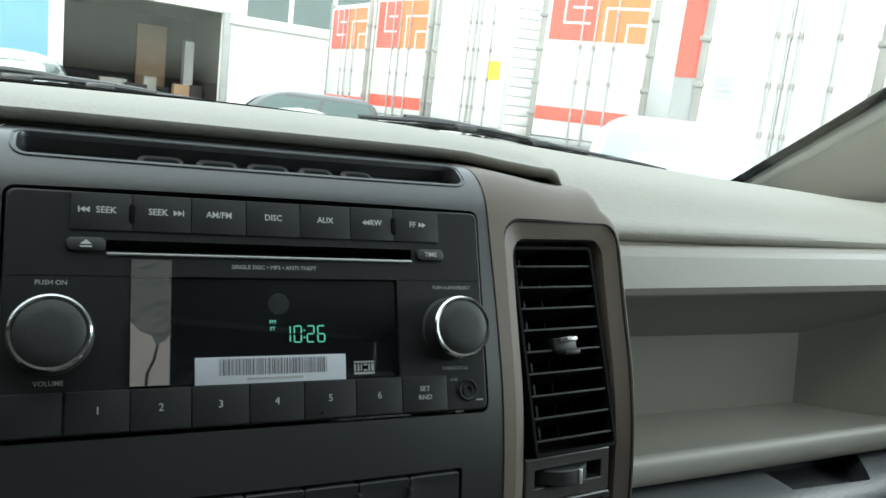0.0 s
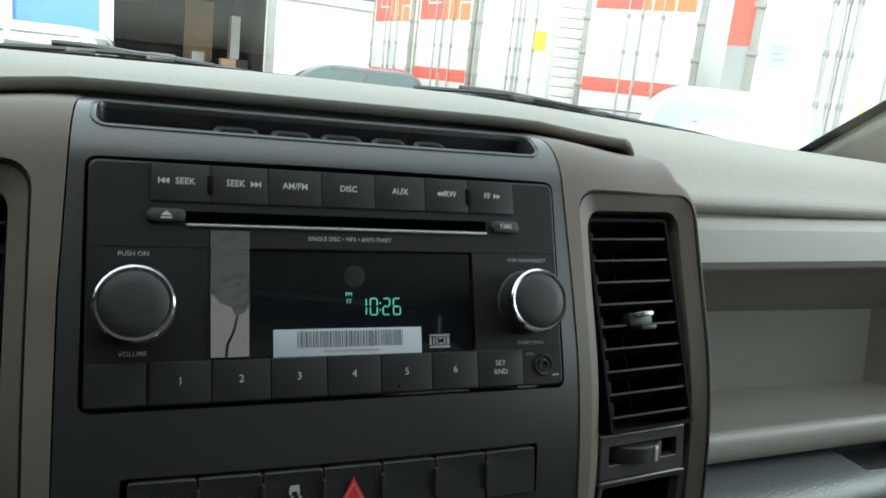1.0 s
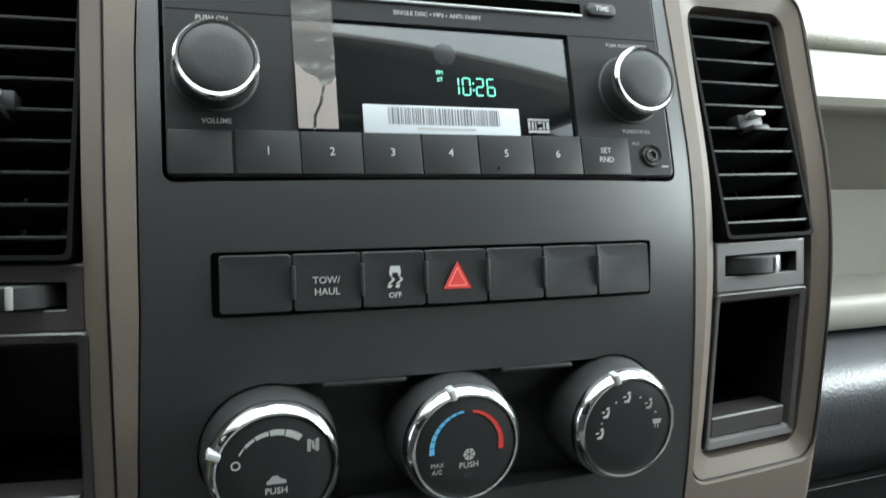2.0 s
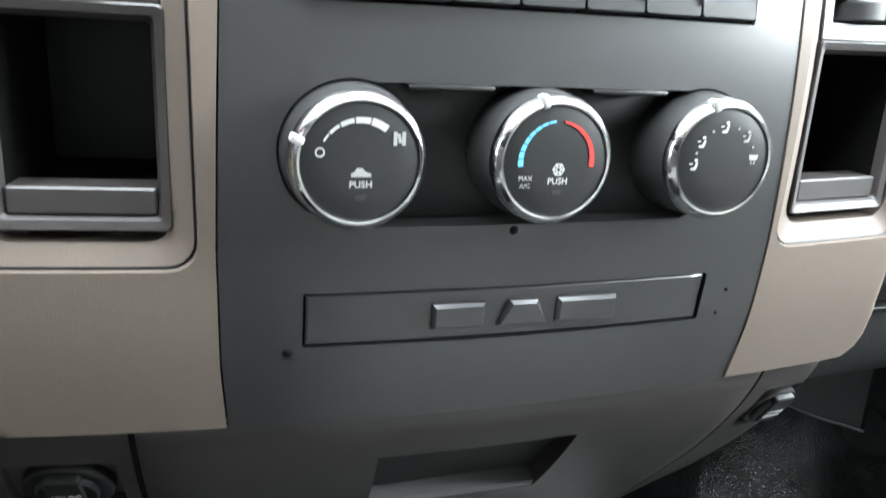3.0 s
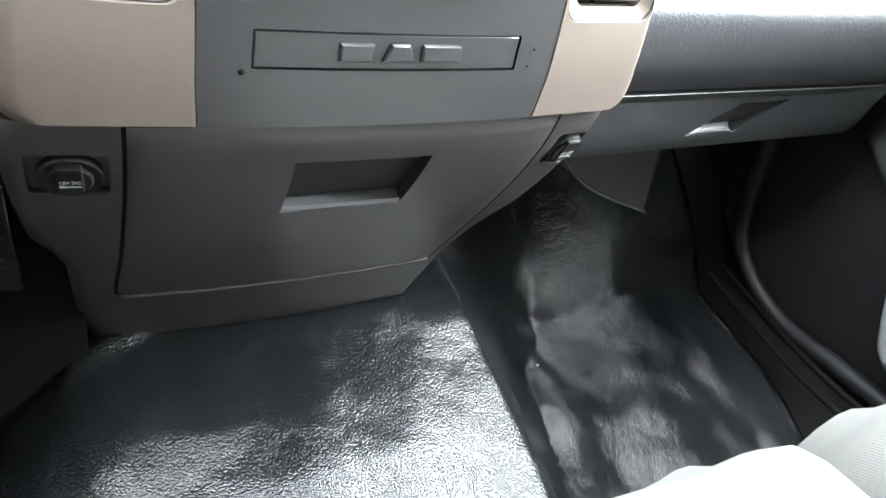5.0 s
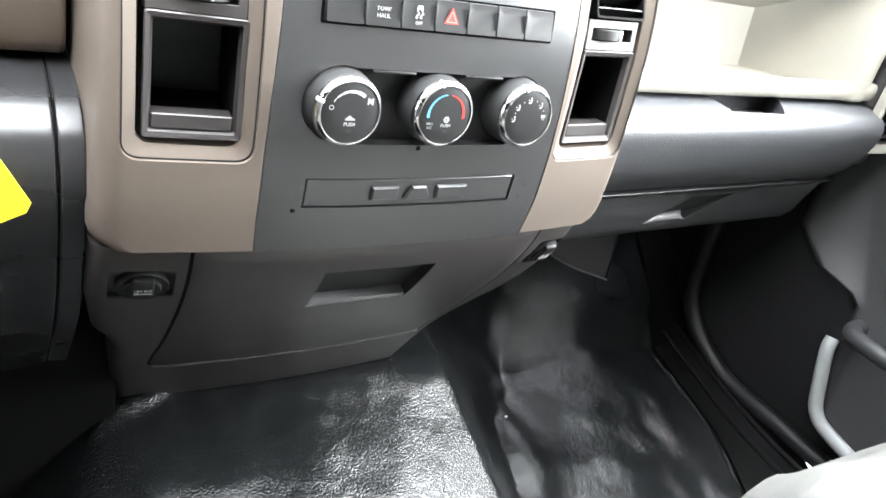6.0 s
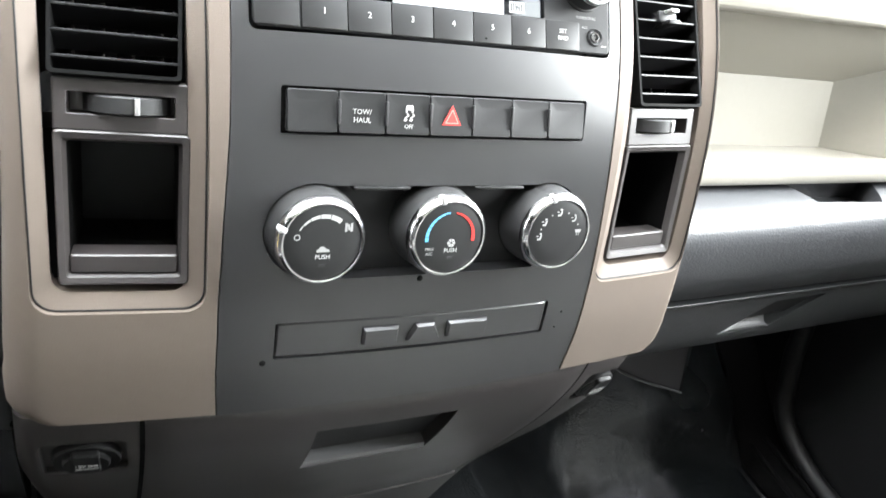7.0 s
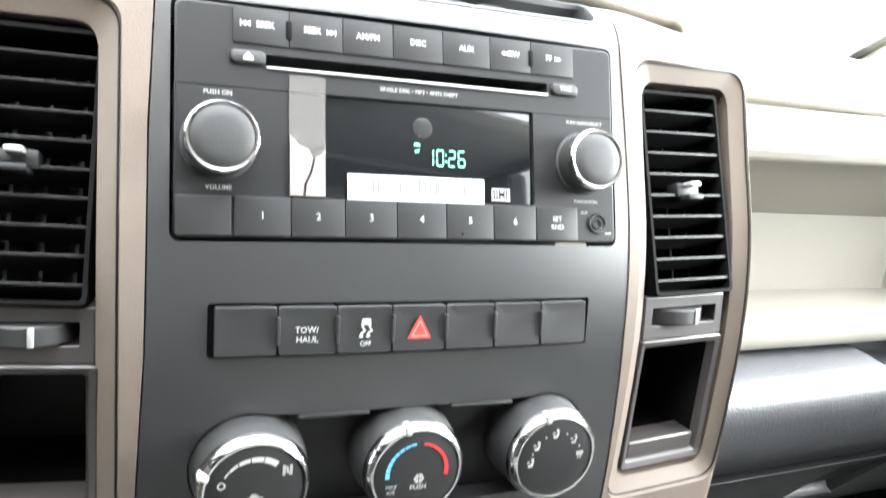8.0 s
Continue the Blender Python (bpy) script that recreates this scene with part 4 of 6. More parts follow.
for i, word in enumerate(("SEEK", "SEEK", "AM/FM", "DISC", "AUX", "RW", "FF")):
    x0, x1 = TOP_X[i], TOP_X[i + 1]
    f = at((x0 + x1) / 2, 85.6)
    b = slab("button", KEY, radio, f, x1 - x0 - 0.3, 15.0, 2.0, 1.5, 0.4, 0.25)
    dx = {0: 1.6, 1: -1.6, 5: 1.8, 6: -1.8}.get(i, 0.0)
    legend(word, PRINT, b, f @ Matrix.Translation((dx / 1000, 0, 0.0006)), 3.7, 2.0, bold=0.05, stretch=0.95)
    if i in (0, 1, 5, 6):
        s = -1 if i in (0, 5) else 1
        c = s * (6.2 if i < 2 else 3.2)
        tri = lambda x: [(x - s * 0.9, -1.2), (x + s * 0.9, 0.0), (x - s * 0.9, 1.2)][::s]
        polys = [tri(c - s * 1.0), tri(c + s * 0.7)]
        if i < 2:
            polys.append([(c + s * 1.7, -1.2), (c + s * 2.2, -1.2), (c + s * 2.2, 1.2), (c + s * 1.7, 1.2)][::s])
        shape(PRINT, b, f @ Matrix.Translation((0, 0, 0.0006)), polys, 2.0, "arrow_mark")
for x in (-56.1, 56.0):
    slab("rocker_pivot", PITCH, radio, at(x, 85.2), 2.4, 8.0, 2.5, 1.5, 1.1, 0.5)

lip = bmesh.new()
box(lip, (-0.0652, -0.0024, 0.0683), (0.0645, 0.0, 0.0694), 0.0004)
part("slot_lip", lip, LIP, radio, "thin dull silver lip under the disc slot", RADIO)
for x, z, w, word in ((-72.5, 72.4, 14.2, ""), (73.7, 72.0, 14.2, "TIME")):
    f = at(x, z)
    b = slab("button", RUBBER, radio, f, w, 5.6, 3.2, 1.5, 2.2, 1.2, "rounded rubber key")
    if word:
        legend(word, PRINT, b, f, 3.0, 3.2, bold=0.03)
    else:
        shape(PRINT, b, f, [[(-2.1, -0.2), (2.1, -0.2), (0, 1.6)], [(-2.1, -1.4), (2.1, -1.4), (2.1, -0.8), (-2.1, -0.8)]], 3.2, "eject_mark")
legend("SINGLE DISC \u2022 MP3 \u2022 ANTI-THEFT", DIM_PRINT, radio, at(1.0, 64.6), 2.45, 1.1, bold=0.04)
legend("PUSH ON", DIM_PRINT, radio, at(-84.0, 57.3), 2.6, 1.1, bold=0.02)
legend("VOLUME", DIM_PRINT, radio, at(-83.6, 19.5), 2.6, 1.1, bold=0.02)
legend("PUSH AUDIO/SELECT", DIM_PRINT, radio, at(84.6, 56.8), 2.1, 1.1, bold=0.02)
legend("TUNE/SCROLL", DIM_PRINT, radio, at(84.4, 19.2), 2.1, 1.1, bold=0.02)

# display window
f = at(0.4, 38.3)
window = slab("display", SCREEN, radio, f, 112.6, 43.3, -0.3, 3, 0.8, 0.2, "glossy black display window")
SEG = {"a": (0.5, 6.85, 3.0, 7.35), "g": (0.5, 3.45, 3.0, 3.95), "d": (0.5, 0.0, 3.0, 0.5), "f": (0.0, 4.1, 0.5, 6.9), "b": (3.0, 4.1, 3.5, 6.9), "e": (0.0, 0.5, 0.5, 3.3), "c": (3.0, 0.5, 3.5, 3.3)}
DIGITS = {"1": "bc", "0": "abcdef", "2": "abged", "6": "afgedc"}
for k, ch in enumerate("1026"):
    x = (4.2, 9.0, 14.6, 19.3)[k]
    marks(DIGIT, window, at(x, 32.7), [SEG[s] for s in DIGITS[ch]], -0.25, "digit")
marks(DIGIT, window, at(13.3, 32.7), [(0, 1.9, 0.6, 2.6), (0, 4.8, 0.6, 5.5)], -0.25, "colon")
dim_digit = material("dim_green_segments", (0.04, 0.2, 0.15), emit=(0.30, 0.9, 0.7), power=0.35)
legend("FM", dim_digit, window, at(0.0, 41.6), 2.3, -0.2)
legend("ST", dim_digit, window, at(0.0, 38.7), 2.3, -0.2)
marks(DIM_PRINT, window, at(35.6, 18.2), [(0, 0, 9.4, 1.0), (0, 5.0, 9.4, 5.8), (0, 1.4, 0.9, 4.6), (1.6, 1.4, 2.4, 4.6), (3.0, 1.4, 3.6, 4.6), (4.4, 1.4, 6.0, 2.2), (4.4, 3.8, 6.0, 4.6), (6.6, 1.4, 7.3, 4.6), (8.0, 1.4, 9.2, 4.6)], -0.25, "disc_mark", label="pale printed disc mark")

bm = bmesh.new()
lathe(bm, [(0.0046, 0.0), (0.0046, -0.00015), (0.0044, -0.0002)], 24)
part("emblem", bm, material("dim_grey_emblem", (0.022, 0.023, 0.023), rough=0.25, vary=0.5, scale=300), window, "dim round grey emblem", at(2.6, 49.2, -0.25))

# paper barcode sticker over the window's lower edge
sticker = slab("barcode_label", LABEL, radio, at(-0.2, 21.9), 63.0, 11.0, 1.35, -1.0, 0.3, 0.05, "white paper barcode sticker")
rng = random.Random(4)
bars, x = [], -22.0
while x < 23.0:
    w = rng.choice((0.25, 0.25, 0.5, 0.75))
    bars.append((x, -2.0, x + w, 4.6))
    x += w + rng.choice((0.3, 0.3, 0.55))
tagged(marks(INK, sticker, at(-0.2, 21.9), bars, 1.36, "barcode_print", 0.06), kind="stuff")
marks(DIM_PRINT, sticker, at(-0.2, 21.9), [(-11.0, -4.1, 12.6, -3.1)], 1.36, "number_line", 0.06)

# crumpled strip of protective film
bm = bmesh.new()
rng = random.Random(9)
grid = [[Vector((-56.0 + 15.0 * i / 6, -1.5 - 0.5 * abs(noise.noise((i * 0.9, j * 0.5, 3.1))) - (0.5 if j < 12 else 0.1) * rng.random(), 17.0 + 50.0 * j / 24)) / 1000 for i in range(7)] for j in range(25)]
vs = [[bm.verts.new(p) for p in row] for row in grid]
for a, b in zip(vs, vs[1:]):
    for i in range(6):
        bm.faces.new((a[i], a[i + 1], b[i + 1], b[i]))
part("film", bm, TAPE, radio, "strip of clear protective film, wrinkled", RADIO, smooth=False)
torn = [[(-55.8, 17.2), (-50.6, 17.2), (-50.2, 22.0), (-47.8, 27.0), (-46.4, 33.0), (-48.2, 36.5), (-52.0, 38.0), (-55.9, 42.0)], [(-49.4, 17.2), (-41.4, 17.2), (-41.4, 36.4), (-43.4, 34.2), (-45.2, 33.6), (-46.6, 27.0), (-49.0, 22.0)]]
shape(material("milky_film", (0.25, 0.215, 0.20), rough=0.3, vary=0.08), radio, RADIO, torn, 2.3, "film_backing", 0.3, "milky torn film backing")

LOW_X = (-78.0, -55.4, -32.9, -10.3, 12.5, 35.4, 57.0, 79.2)
for i, word in enumerate(("1", "2", "3", "4", "5", "6", "")):
    x0, x1 = LOW_X[i], LOW_X[i + 1]
    f = at((x0 + x1) / 2, 8.3)
    b = slab("button", KEY, radio, f, x1 - x0 - 0.5, 15.6, 2.2, 1.5, 0.4, 0.25)
    if word:
        legend(word, PRINT, b, f @ Matrix.Translation((0, 0, 0.0004)), 4.2, 2.3)
    else:
        legend("SET", PRINT, b, f @ Matrix.Translation((0, 0, 0.0022)), 3.2, 2.3)
        legend("RND", PRINT, b, f @ Matrix.Translation((0, 0, -0.0016)), 3.2, 2.3)
    if word == "5":
        slab("pip", PITCH, b, at(20.1, 2.9), 1.2, 1.2, 2.5, 0, 0.6, 0.2)
slab("blank_key", KEY, radio, at(-89.3, 8.3), 21.0, 15.6, 1.9, 1.5, 0.6, 0.35)
bm = bmesh.new()
lathe(bm, [(0.0050, 0.0), (0.0050, -0.0014), (0.0044, -0.0022), (0.0040, -0.0018), (0.0028, -0.0014)], 28)
jack = part("aux_socket", bm, BLACK, radio, "round black audio socket with a metal ring", at(90.2, 8.9))
bm = bmesh.new()
loft(bm, [[(r * math.cos(2 * math.pi * i / 24), y, r * math.sin(2 * math.pi * i / 24)) for i in range(24)] for r, y in ((0.0027, -0.0010), (0.0027, -0.0022), (0.0018, -0.0022), (0.0018, 0.0))], caps=False)
part("ring", bm, CHROME, jack, "metal ring", at(90.2, 8.9))
# solid black disc paints the dark of the socket's hole
bm = bmesh.new()
lathe(bm, [(0.0017, -0.0005), (0.0017, -0.0013)], 16)
part("hole", bm, PITCH, jack, "", at(90.2, 8.9))
legend("AUX", DIM_PRINT, radio, at(83.4, 14.0), 1.8, 1.1)
marks(DIM_PRINT, radio, at(94.6, 4.0), [(0, 0, 3.4, 0.7)], 1.05)


def radio_knob(x, z):
    f = at(x, z)
    bm = bmesh.new()
    lathe(bm, [(0.0150, -0.0008), (0.0148, -0.0020), (0.0140, -0.0024), (0.0137, -0.0125), (0.0130, -0.0130)], 56)
    kn = part("knob", bm, RUBBER, radio, "black knob with a bright ring", f)
    bm = bmesh.new()
    lathe(bm, [(0.0139, -0.0105), (0.0142, -0.0118), (0.0140, -0.0136), (0.0133, -0.0144), (0.0124, -0.0142), (0.0121, -0.0132)], 64)
    part("ring", bm, CHROME, kn, "polished chrome ring", f)
    bm = bmesh.new()
    lathe(bm, [(0.0122, -0.0120), (0.0121, -0.0139), (0.0112, -0.0146), (0.0070, -0.0152), (0.0001, -0.0154)], 56)
    part("cap", bm, RUBBER, kn, "soft domed black cap", f)


radio_knob(-83.4, 37.4)
radio_knob(83.2, 37.4)

# ---- raised shapes in the top tray ----
bm = bmesh.new()
sheet(bm, span(-0.0935, 0.0915, 24), span(-0.0075, 0.0065, 4), lambda x, q: strip(x, q, 0.0094), 0.002, STRIP_IN)
part("strip_insert", bm, CHARCOAL, console, "charcoal floor of the top tray")
# lighter tube paints the light caught by the tray's bevelled edge
ring = strip_ring(0.1985, 0.0202, 0.0060, -0.0001)
bm = bmesh.new()
tube(bm, [*ring, ring[0]], 0.0006, 6)
part("strip_lit_edge", bm, SLATE, console, "thin grey line painting the lit bevel round the top tray")
for x0, x1 in ((-54, -35), (-30, -12), (-8, 11), (15.5, 32), (36, 52)):
    # plain rounded shapes that stand up from the tray
    xc = (x0 + x1) / 2000
    p = strip(xc, -0.0006, 0.0036)
    f = Matrix.Translation(p) @ Matrix.Rotation(math.atan(2 * BOW * xc), 4, 'Z') @ Matrix.Rotation(radians(-58), 4, 'X')
    b = slab("badge_block", KEY, console, f, x1 - x0, 9.6, -3.2, 10.0, 3.6, 0.5, "raised charcoal badge shape")
    # black slab paints the shade of a hollow in the shape
    slab("badge_hollow_shade", PITCH, b, f @ Matrix.Translation((0.0003, 0, -0.0002)), x1 - x0 - 4.4, 5.2, -3.0, 4.0, 1.8, 0.2)

# ---- switch bank ----
bank = thing("switch_bank", switch_frame.translation, "row of seven black push switches, one with a red triangle", "switches")
bm = bmesh.new()
plate(bm, [(0.012, 0.1740, 0.0222, 0.001, 0, 0), (0.0045, 0.1740, 0.0222, 0.001, 0, 0)])
part("backing", bm, PITCH, bank, "", switch_frame)
SWITCH_X = (-84.9, -60.2, -36.0, -12.2, 12.2, 35.9, 59.9, 84.9)
for i in range(7):
    x0, x1 = SWITCH_X[i], SWITCH_X[i + 1]
    xc = (x0 + x1) / 2000
    f = switch_frame @ Matrix.Translation((xc, BOW * xc * xc, 0)) @ Matrix.Rotation(math.atan(2 * BOW * xc), 4, 'Z')
    bm = bmesh.new()
    w, h = (x1 - x0 - 0.35) / 1000, 0.0200
    # concave rocker face: proud at its lower edge
    ring = lambda y, kx, kz, tip: [(x * kx, y + tip * (0.5 - z / h), z * kz) for x, z in rounded(w, h, 0.0012, 3)]
    loft(bm, [ring(0.004, 1, 1, 0), ring(-0.0010, 1, 1, -0.0012), ring(-0.0016, 0.975, 0.96, -0.0014), ring(-0.0014, 0.6, 0.55, -0.0014)])
    b = part("switch", bm, KEY, bank, "", f)
    if i == 1:
        legend("TOW/", PRINT, b, f @ Matrix.Translation((-0.0005, 0, 0.0006)), 3.5, 3.2)
        legend("HAUL", PRINT, b, f @ Matrix.Translation((-0.0003, 0, -0.0034)), 3.5, 3.2)
    if i == 2:
        legend("OFF", PRINT, b, f @ Matrix.Translation((0.0002, 0, -0.0058)), 2.8, 3.2)
        shape(PRINT, b, f, [[(-2.0, 2.4), (2.4, 2.4), (1.9, 4.8), (-1.5, 4.8)], [(-1.8, 1.2), (-0.9, 1.2), (-0.9, 2.4), (-1.8, 2.4)], [(1.3, 1.2), (2.2, 1.2), (2.2, 2.4), (1.3, 2.4)],
                            [(-2.6, -1.6), (-1.6, -1.6), (0.2, -0.2), (-0.6, 0.8), (-1.4, 0.8), (-0.8, -0.2)], [(0.4, -1.6), (1.4, -1.6), (3.2, -0.2), (2.4, 0.8), (1.6, 0.8), (2.2, -0.2)], [(-2.8, -2.8), (-1.6, -3.2), (-0.8, -2.2), (-2.0, -1.6)], [(0.2, -2.8), (1.4, -3.2), (2.2, -2.2), (1.0, -1.6)]], 3.0, "skid_mark", label="white printed skid symbol")
    if i == 3:
        t = [(-5.4, -4.4), (5.4, -4.4), (0.0, 5.6)]
        inner = [(-3.6, -3.3), (3.6, -3.3), (0.0, 3.4)]
        shape(RED, b, f, [t], 2.3, "hazard_triangle", 0.6, "red hazard triangle")
        for p, q in zip(inner, inner[1:] + inner[:1]):
            n = Vector((q[1] - p[1], p[0] - q[0])).normalized() * 0.22
            shape(material("pale_red_print", (0.75, 0.22, 0.18), rough=0.5), b, f, [[(p[0] - n.x, p[1] - n.y), (q[0] - n.x, q[1] - n.y), (q[0] + n.x, q[1] + n.y), (p[0] + n.x, p[1] + n.y)]], 2.9, "triangle_line", 0.1)
    if i < 6:
        slab("divider", KEY, bank, switch_frame @ Matrix.Translation((x1 / 1000, BOW * (x1 / 1000) ** 2, 0.0002)), 1.8, 12.0, 3.7, 1, 0.85, 0.5)

# ---- climate controls ----
climate = thing("climate_controls", climate_frame.translation, "three round chrome-ringed heater knobs in a recessed black band", "heater controls")
bm = bmesh.new()
plate(bm, [(0.0122, 0.133, 0.0492, 0.003, 0, -0.0005), (0.0110, 0.133, 0.0492, 0.003, 0, -0.0005), (0.0106, 0.132, 0.0482, 0.003, 0, -0.0005)])
part("backplate", bm, BLACK, climate, "recessed matt black band", climate_frame)
for x0, x1 in ((-50, -19), (19, 50)):
    bm = bmesh.new()
    box(bm, (x0 / 1000, -0.0010, 0.0228), (x1 / 1000, 0.011, 0.0246), 0.0008)
    part("ridge", bm, KEY, climate, "", climate_frame)


def arc_bits(r0, r1, spans, n=6):
    out = []
    for a0, a1 in spans:
        a = [radians(v) for v in span(a0, a1, n)]
        out.append([(r0 * math.cos(v), r0 * math.sin(v)) for v in a] + [(r1 * math.cos(v), r1 * math.sin(v)) for v in reversed(a)])
    return out


def heater_knob(x, pointer):
    f = climate_frame @ Matrix.Translation((x, 0, 0.0008))
    bm = bmesh.new()
    ribs = []
    for r, y in ((0.0242, 0.011), (0.0242, 0.004), (0.0236, 0.0), (0.0228, -0.0095), (0.0222, -0.0105)):
        ribs.append([((r + 0.00016 * (i % 2)) * math.cos(2 * math.pi * i / 144), y, (r + 0.00016 * (i % 2)) * math.sin(2 * math.pi * i / 144)) for i in range(144)])
    loft(bm, ribs)
    kn = part("knob", bm, RUBBER, climate, "black ribbed knob with a chrome ring", f)
    bm = bmesh.new()
    lathe(bm, [(0.0222, -0.0085), (0.0230, -0.0098), (0.0229, -0.0116), (0.0216, -0.0142), (0.0204, -0.0152), (0.0196, -0.0150), (0.0192, -0.0138)], 72)
    part("ring", bm, CHROME, kn, "polished chrome ring", f)
    bm = bmesh.new()
    lathe(bm, [(0.0194, -0.0120), (0.0193, -0.0142), (0.0185, -0.0146), (0.0100, -0.0151), (0.0001, -0.0152)], 64)
    cap = part("cap", bm, KEY, kn, "satin black printed cap", f)
    bm = bmesh.new()
    box(bm, (-0.0013, -0.0158, 0.0192), (0.0013, -0.0105, 0.0236), 0.0006)
    bm.transform(Matrix.Rotation(radians(90 - pointer), 4, "Y"))
    part("pointer", bm, PRINT, kn, "white pointer", f)
    return kn, f


P = 15.05
kn, f = heater_knob(KNOB_X[0], 160)
for i, (a0, a1) in enumerate(((150, 139), (137, 121), (119, 100), (98, 78), (76, 53))):
    wide = 0.35 + 0.28 * i
    shape(PRINT, kn, f, arc_bits(13.9 - wide, 13.9 + wide * 0.6, [(a0, a1)]), P, "fan_arc", 0.2)
shape(DIM_PRINT, kn, f, [[(10.4, 5.6), (11.6, 5.6), (11.6, 10.0), (10.4, 10.0)], [(13.2, 5.6), (14.4, 5.6), (14.4, 10.0), (13.2, 10.0)], [(11.6, 9.4), (12.6, 9.4), (13.2, 6.4), (12.2, 6.4)]], P, "fan_mark", 0.2)
bm = bmesh.new()
loft(bm, [[((-13.2 + r * math.cos(2 * math.pi * i / 20)) / 1000, -P / 1000 - 0.0002, (3.4 + r * math.sin(2 * math.pi * i / 20)) / 1000) for i in range(20)] for r in (1.6, 1.1)], caps=False)
part("off_mark", bm, PRINT, kn, "", f, smooth=False)
legend("PUSH", PRINT, kn, f @ Matrix.Translation((0, 0, -0.0072)), 3.2, P, bold=0.04)
shape(DIM_PRINT, kn, f, [[(-3.2, -4.6), (3.4, -4.6), (3.2, -3.4), (1.6, -2.9), (0.4, -1.7), (-1.4, -1.7), (-2.2, -3.0), (-3.2, -3.4)]], P, "car_mark", 0.2)
marks(RUBBER, kn, f, [(-1.6, -12.4, 1.6, -10.8)], P, "lamp_window", 0.2)

kn, f = heater_knob(KNOB_X[1], 106)
for i in range(8):
    a1, wide = 186 - 11.4 * i, 1.9 - 0.17 * i
    shape(BLUE, kn, f, arc_bits(14.4 - wide, 14.4, [(a1, a1 - 9.8)]), P, "blue_arc", 0.2, "blue cold scale")
for i in range(7):
    a1, wide = 82 - 12.8 * i, 0.9 + 0.17 * i
    shape(RED, kn, f, arc_bits(14.4 - wide, 14.4, [(a1, a1 - 12.3)]), P, "red_arc", 0.2, "red hot scale")
legend("PUSH", PRINT, kn, f @ Matrix.Translation((0.001, 0, -0.0068)), 3.2, P, bold=0.04)
legend("MAX", DIM_PRINT, kn, f @ Matrix.Translation((-0.0112, 0, -0.0058)), 2.4, P)
legend("A/C", DIM_PRINT, kn, f @ Matrix.Translation((-0.0112, 0, -0.0084)), 2.4, P)
for i in range(6):
    a = radians(60 * i)
    c, s = math.cos(a), math.sin(a)
    rot = lambda x, z: (1.0 + x * c - z * s, -2.6 + x * s + z * c)
    shape(PRINT, kn, f, [[rot(0.6, -0.35), rot(2.3, -0.35), rot(2.3, 0.35), rot(0.6, 0.35)], [rot(1.5, -0.9), rot(2.0, -0.9), rot(2.0, 0.9), rot(1.5, 0.9)]], P, "snow_mark", 0.2)
marks(RUBBER, kn, f, [(-0.6, -11.6, 2.6, -10.2)], P, "lamp_window", 0.2)

kn, f = heater_knob(KNOB_X[2], 108)
for k, a in enumerate((186, 146, 96, 46, 4)):
    cx, cz = 12.6 * math.cos(radians(a)), 12.6 * math.sin(radians(a))
    seat_mark = [[(cx - 1.6, cz - 1.9), (cx + 0.4, cz - 1.9), (cx + 0.9, cz - 0.8), (cx + 1.2, cz + 1.0), (cx + 0.5, cz + 1.1), (cx - 0.2, cz - 0.9), (cx - 1.6, cz - 1.0)], [(cx - 0.4, cz + 1.3), (cx + 0.9, cz + 1.3), (cx + 0.9, cz + 2.3), (cx - 0.4, cz + 2.3)],
                 [(cx - 2.4, cz + 0.2), (cx - 1.0, cz + 0.2), (cx - 1.0, cz + 0.7), (cx - 2.4, cz + 0.7)]]
    screen_mark = [[(cx - 1.6, cz - 0.4), (cx + 1.6, cz - 0.4), (cx + 2.0, cz + 1.6), (cx - 2.0, cz + 1.6)], [(cx - 0.9, cz - 2.0), (cx - 0.4, cz - 2.0), (cx - 0.4, cz - 0.7), (cx - 0.9, cz - 0.7)], [(cx + 0.4, cz - 2.0), (cx + 0.9, cz - 2.0), (cx + 0.9, cz - 0.7), (cx + 0.4, cz - 0.7)]]
    shape(DIM_PRINT if k > 2 else PRINT, kn, f, screen_mark if k == 4 else seat_mark, P, "airflow_mark", 0.2)
for a in (166, 121, 71, 25):
    shape(DIM_PRINT, kn, f, [[(12.9 * math.cos(radians(a)) + dx, 12.9 * math.sin(radians(a)) + dz) for dx, dz in ((-0.4, -0.4), (0.4, -0.4), (0.4, 0.4), (-0.4, 0.4))]], P, "dot_mark", 0.2)

# ---- bin door under the heater controls ----
tray = thing("bin_door", tray_frame.translation, "flat charcoal plastic bin door with raised blocks", "bin door")
f = tray_frame
bm = bmesh.new()
sheet(bm, [-0.0834, *span(-0.0826, 0.0826, 24), 0.0834], [-0.01025, -0.0096, *span(-0.008, 0.008, 4), 0.0096, 0.01025],
      lambda x, z: Vector((x, 0.0008 + BOW * x * x + 0.0006 * ((abs(x) > 0.083) or (abs(z) > 0.01)), z)), 0.01)
part("face", bm, CHARCOAL, tray, "", f)
bm = bmesh.new()
plate(bm, [(0.022, 0.1685, 0.0222, 0.0012, 0, 0), (0.0075, 0.1685, 0.0222, 0.0012, 0, 0)])
part("surround", bm, PITCH, tray, "", f)
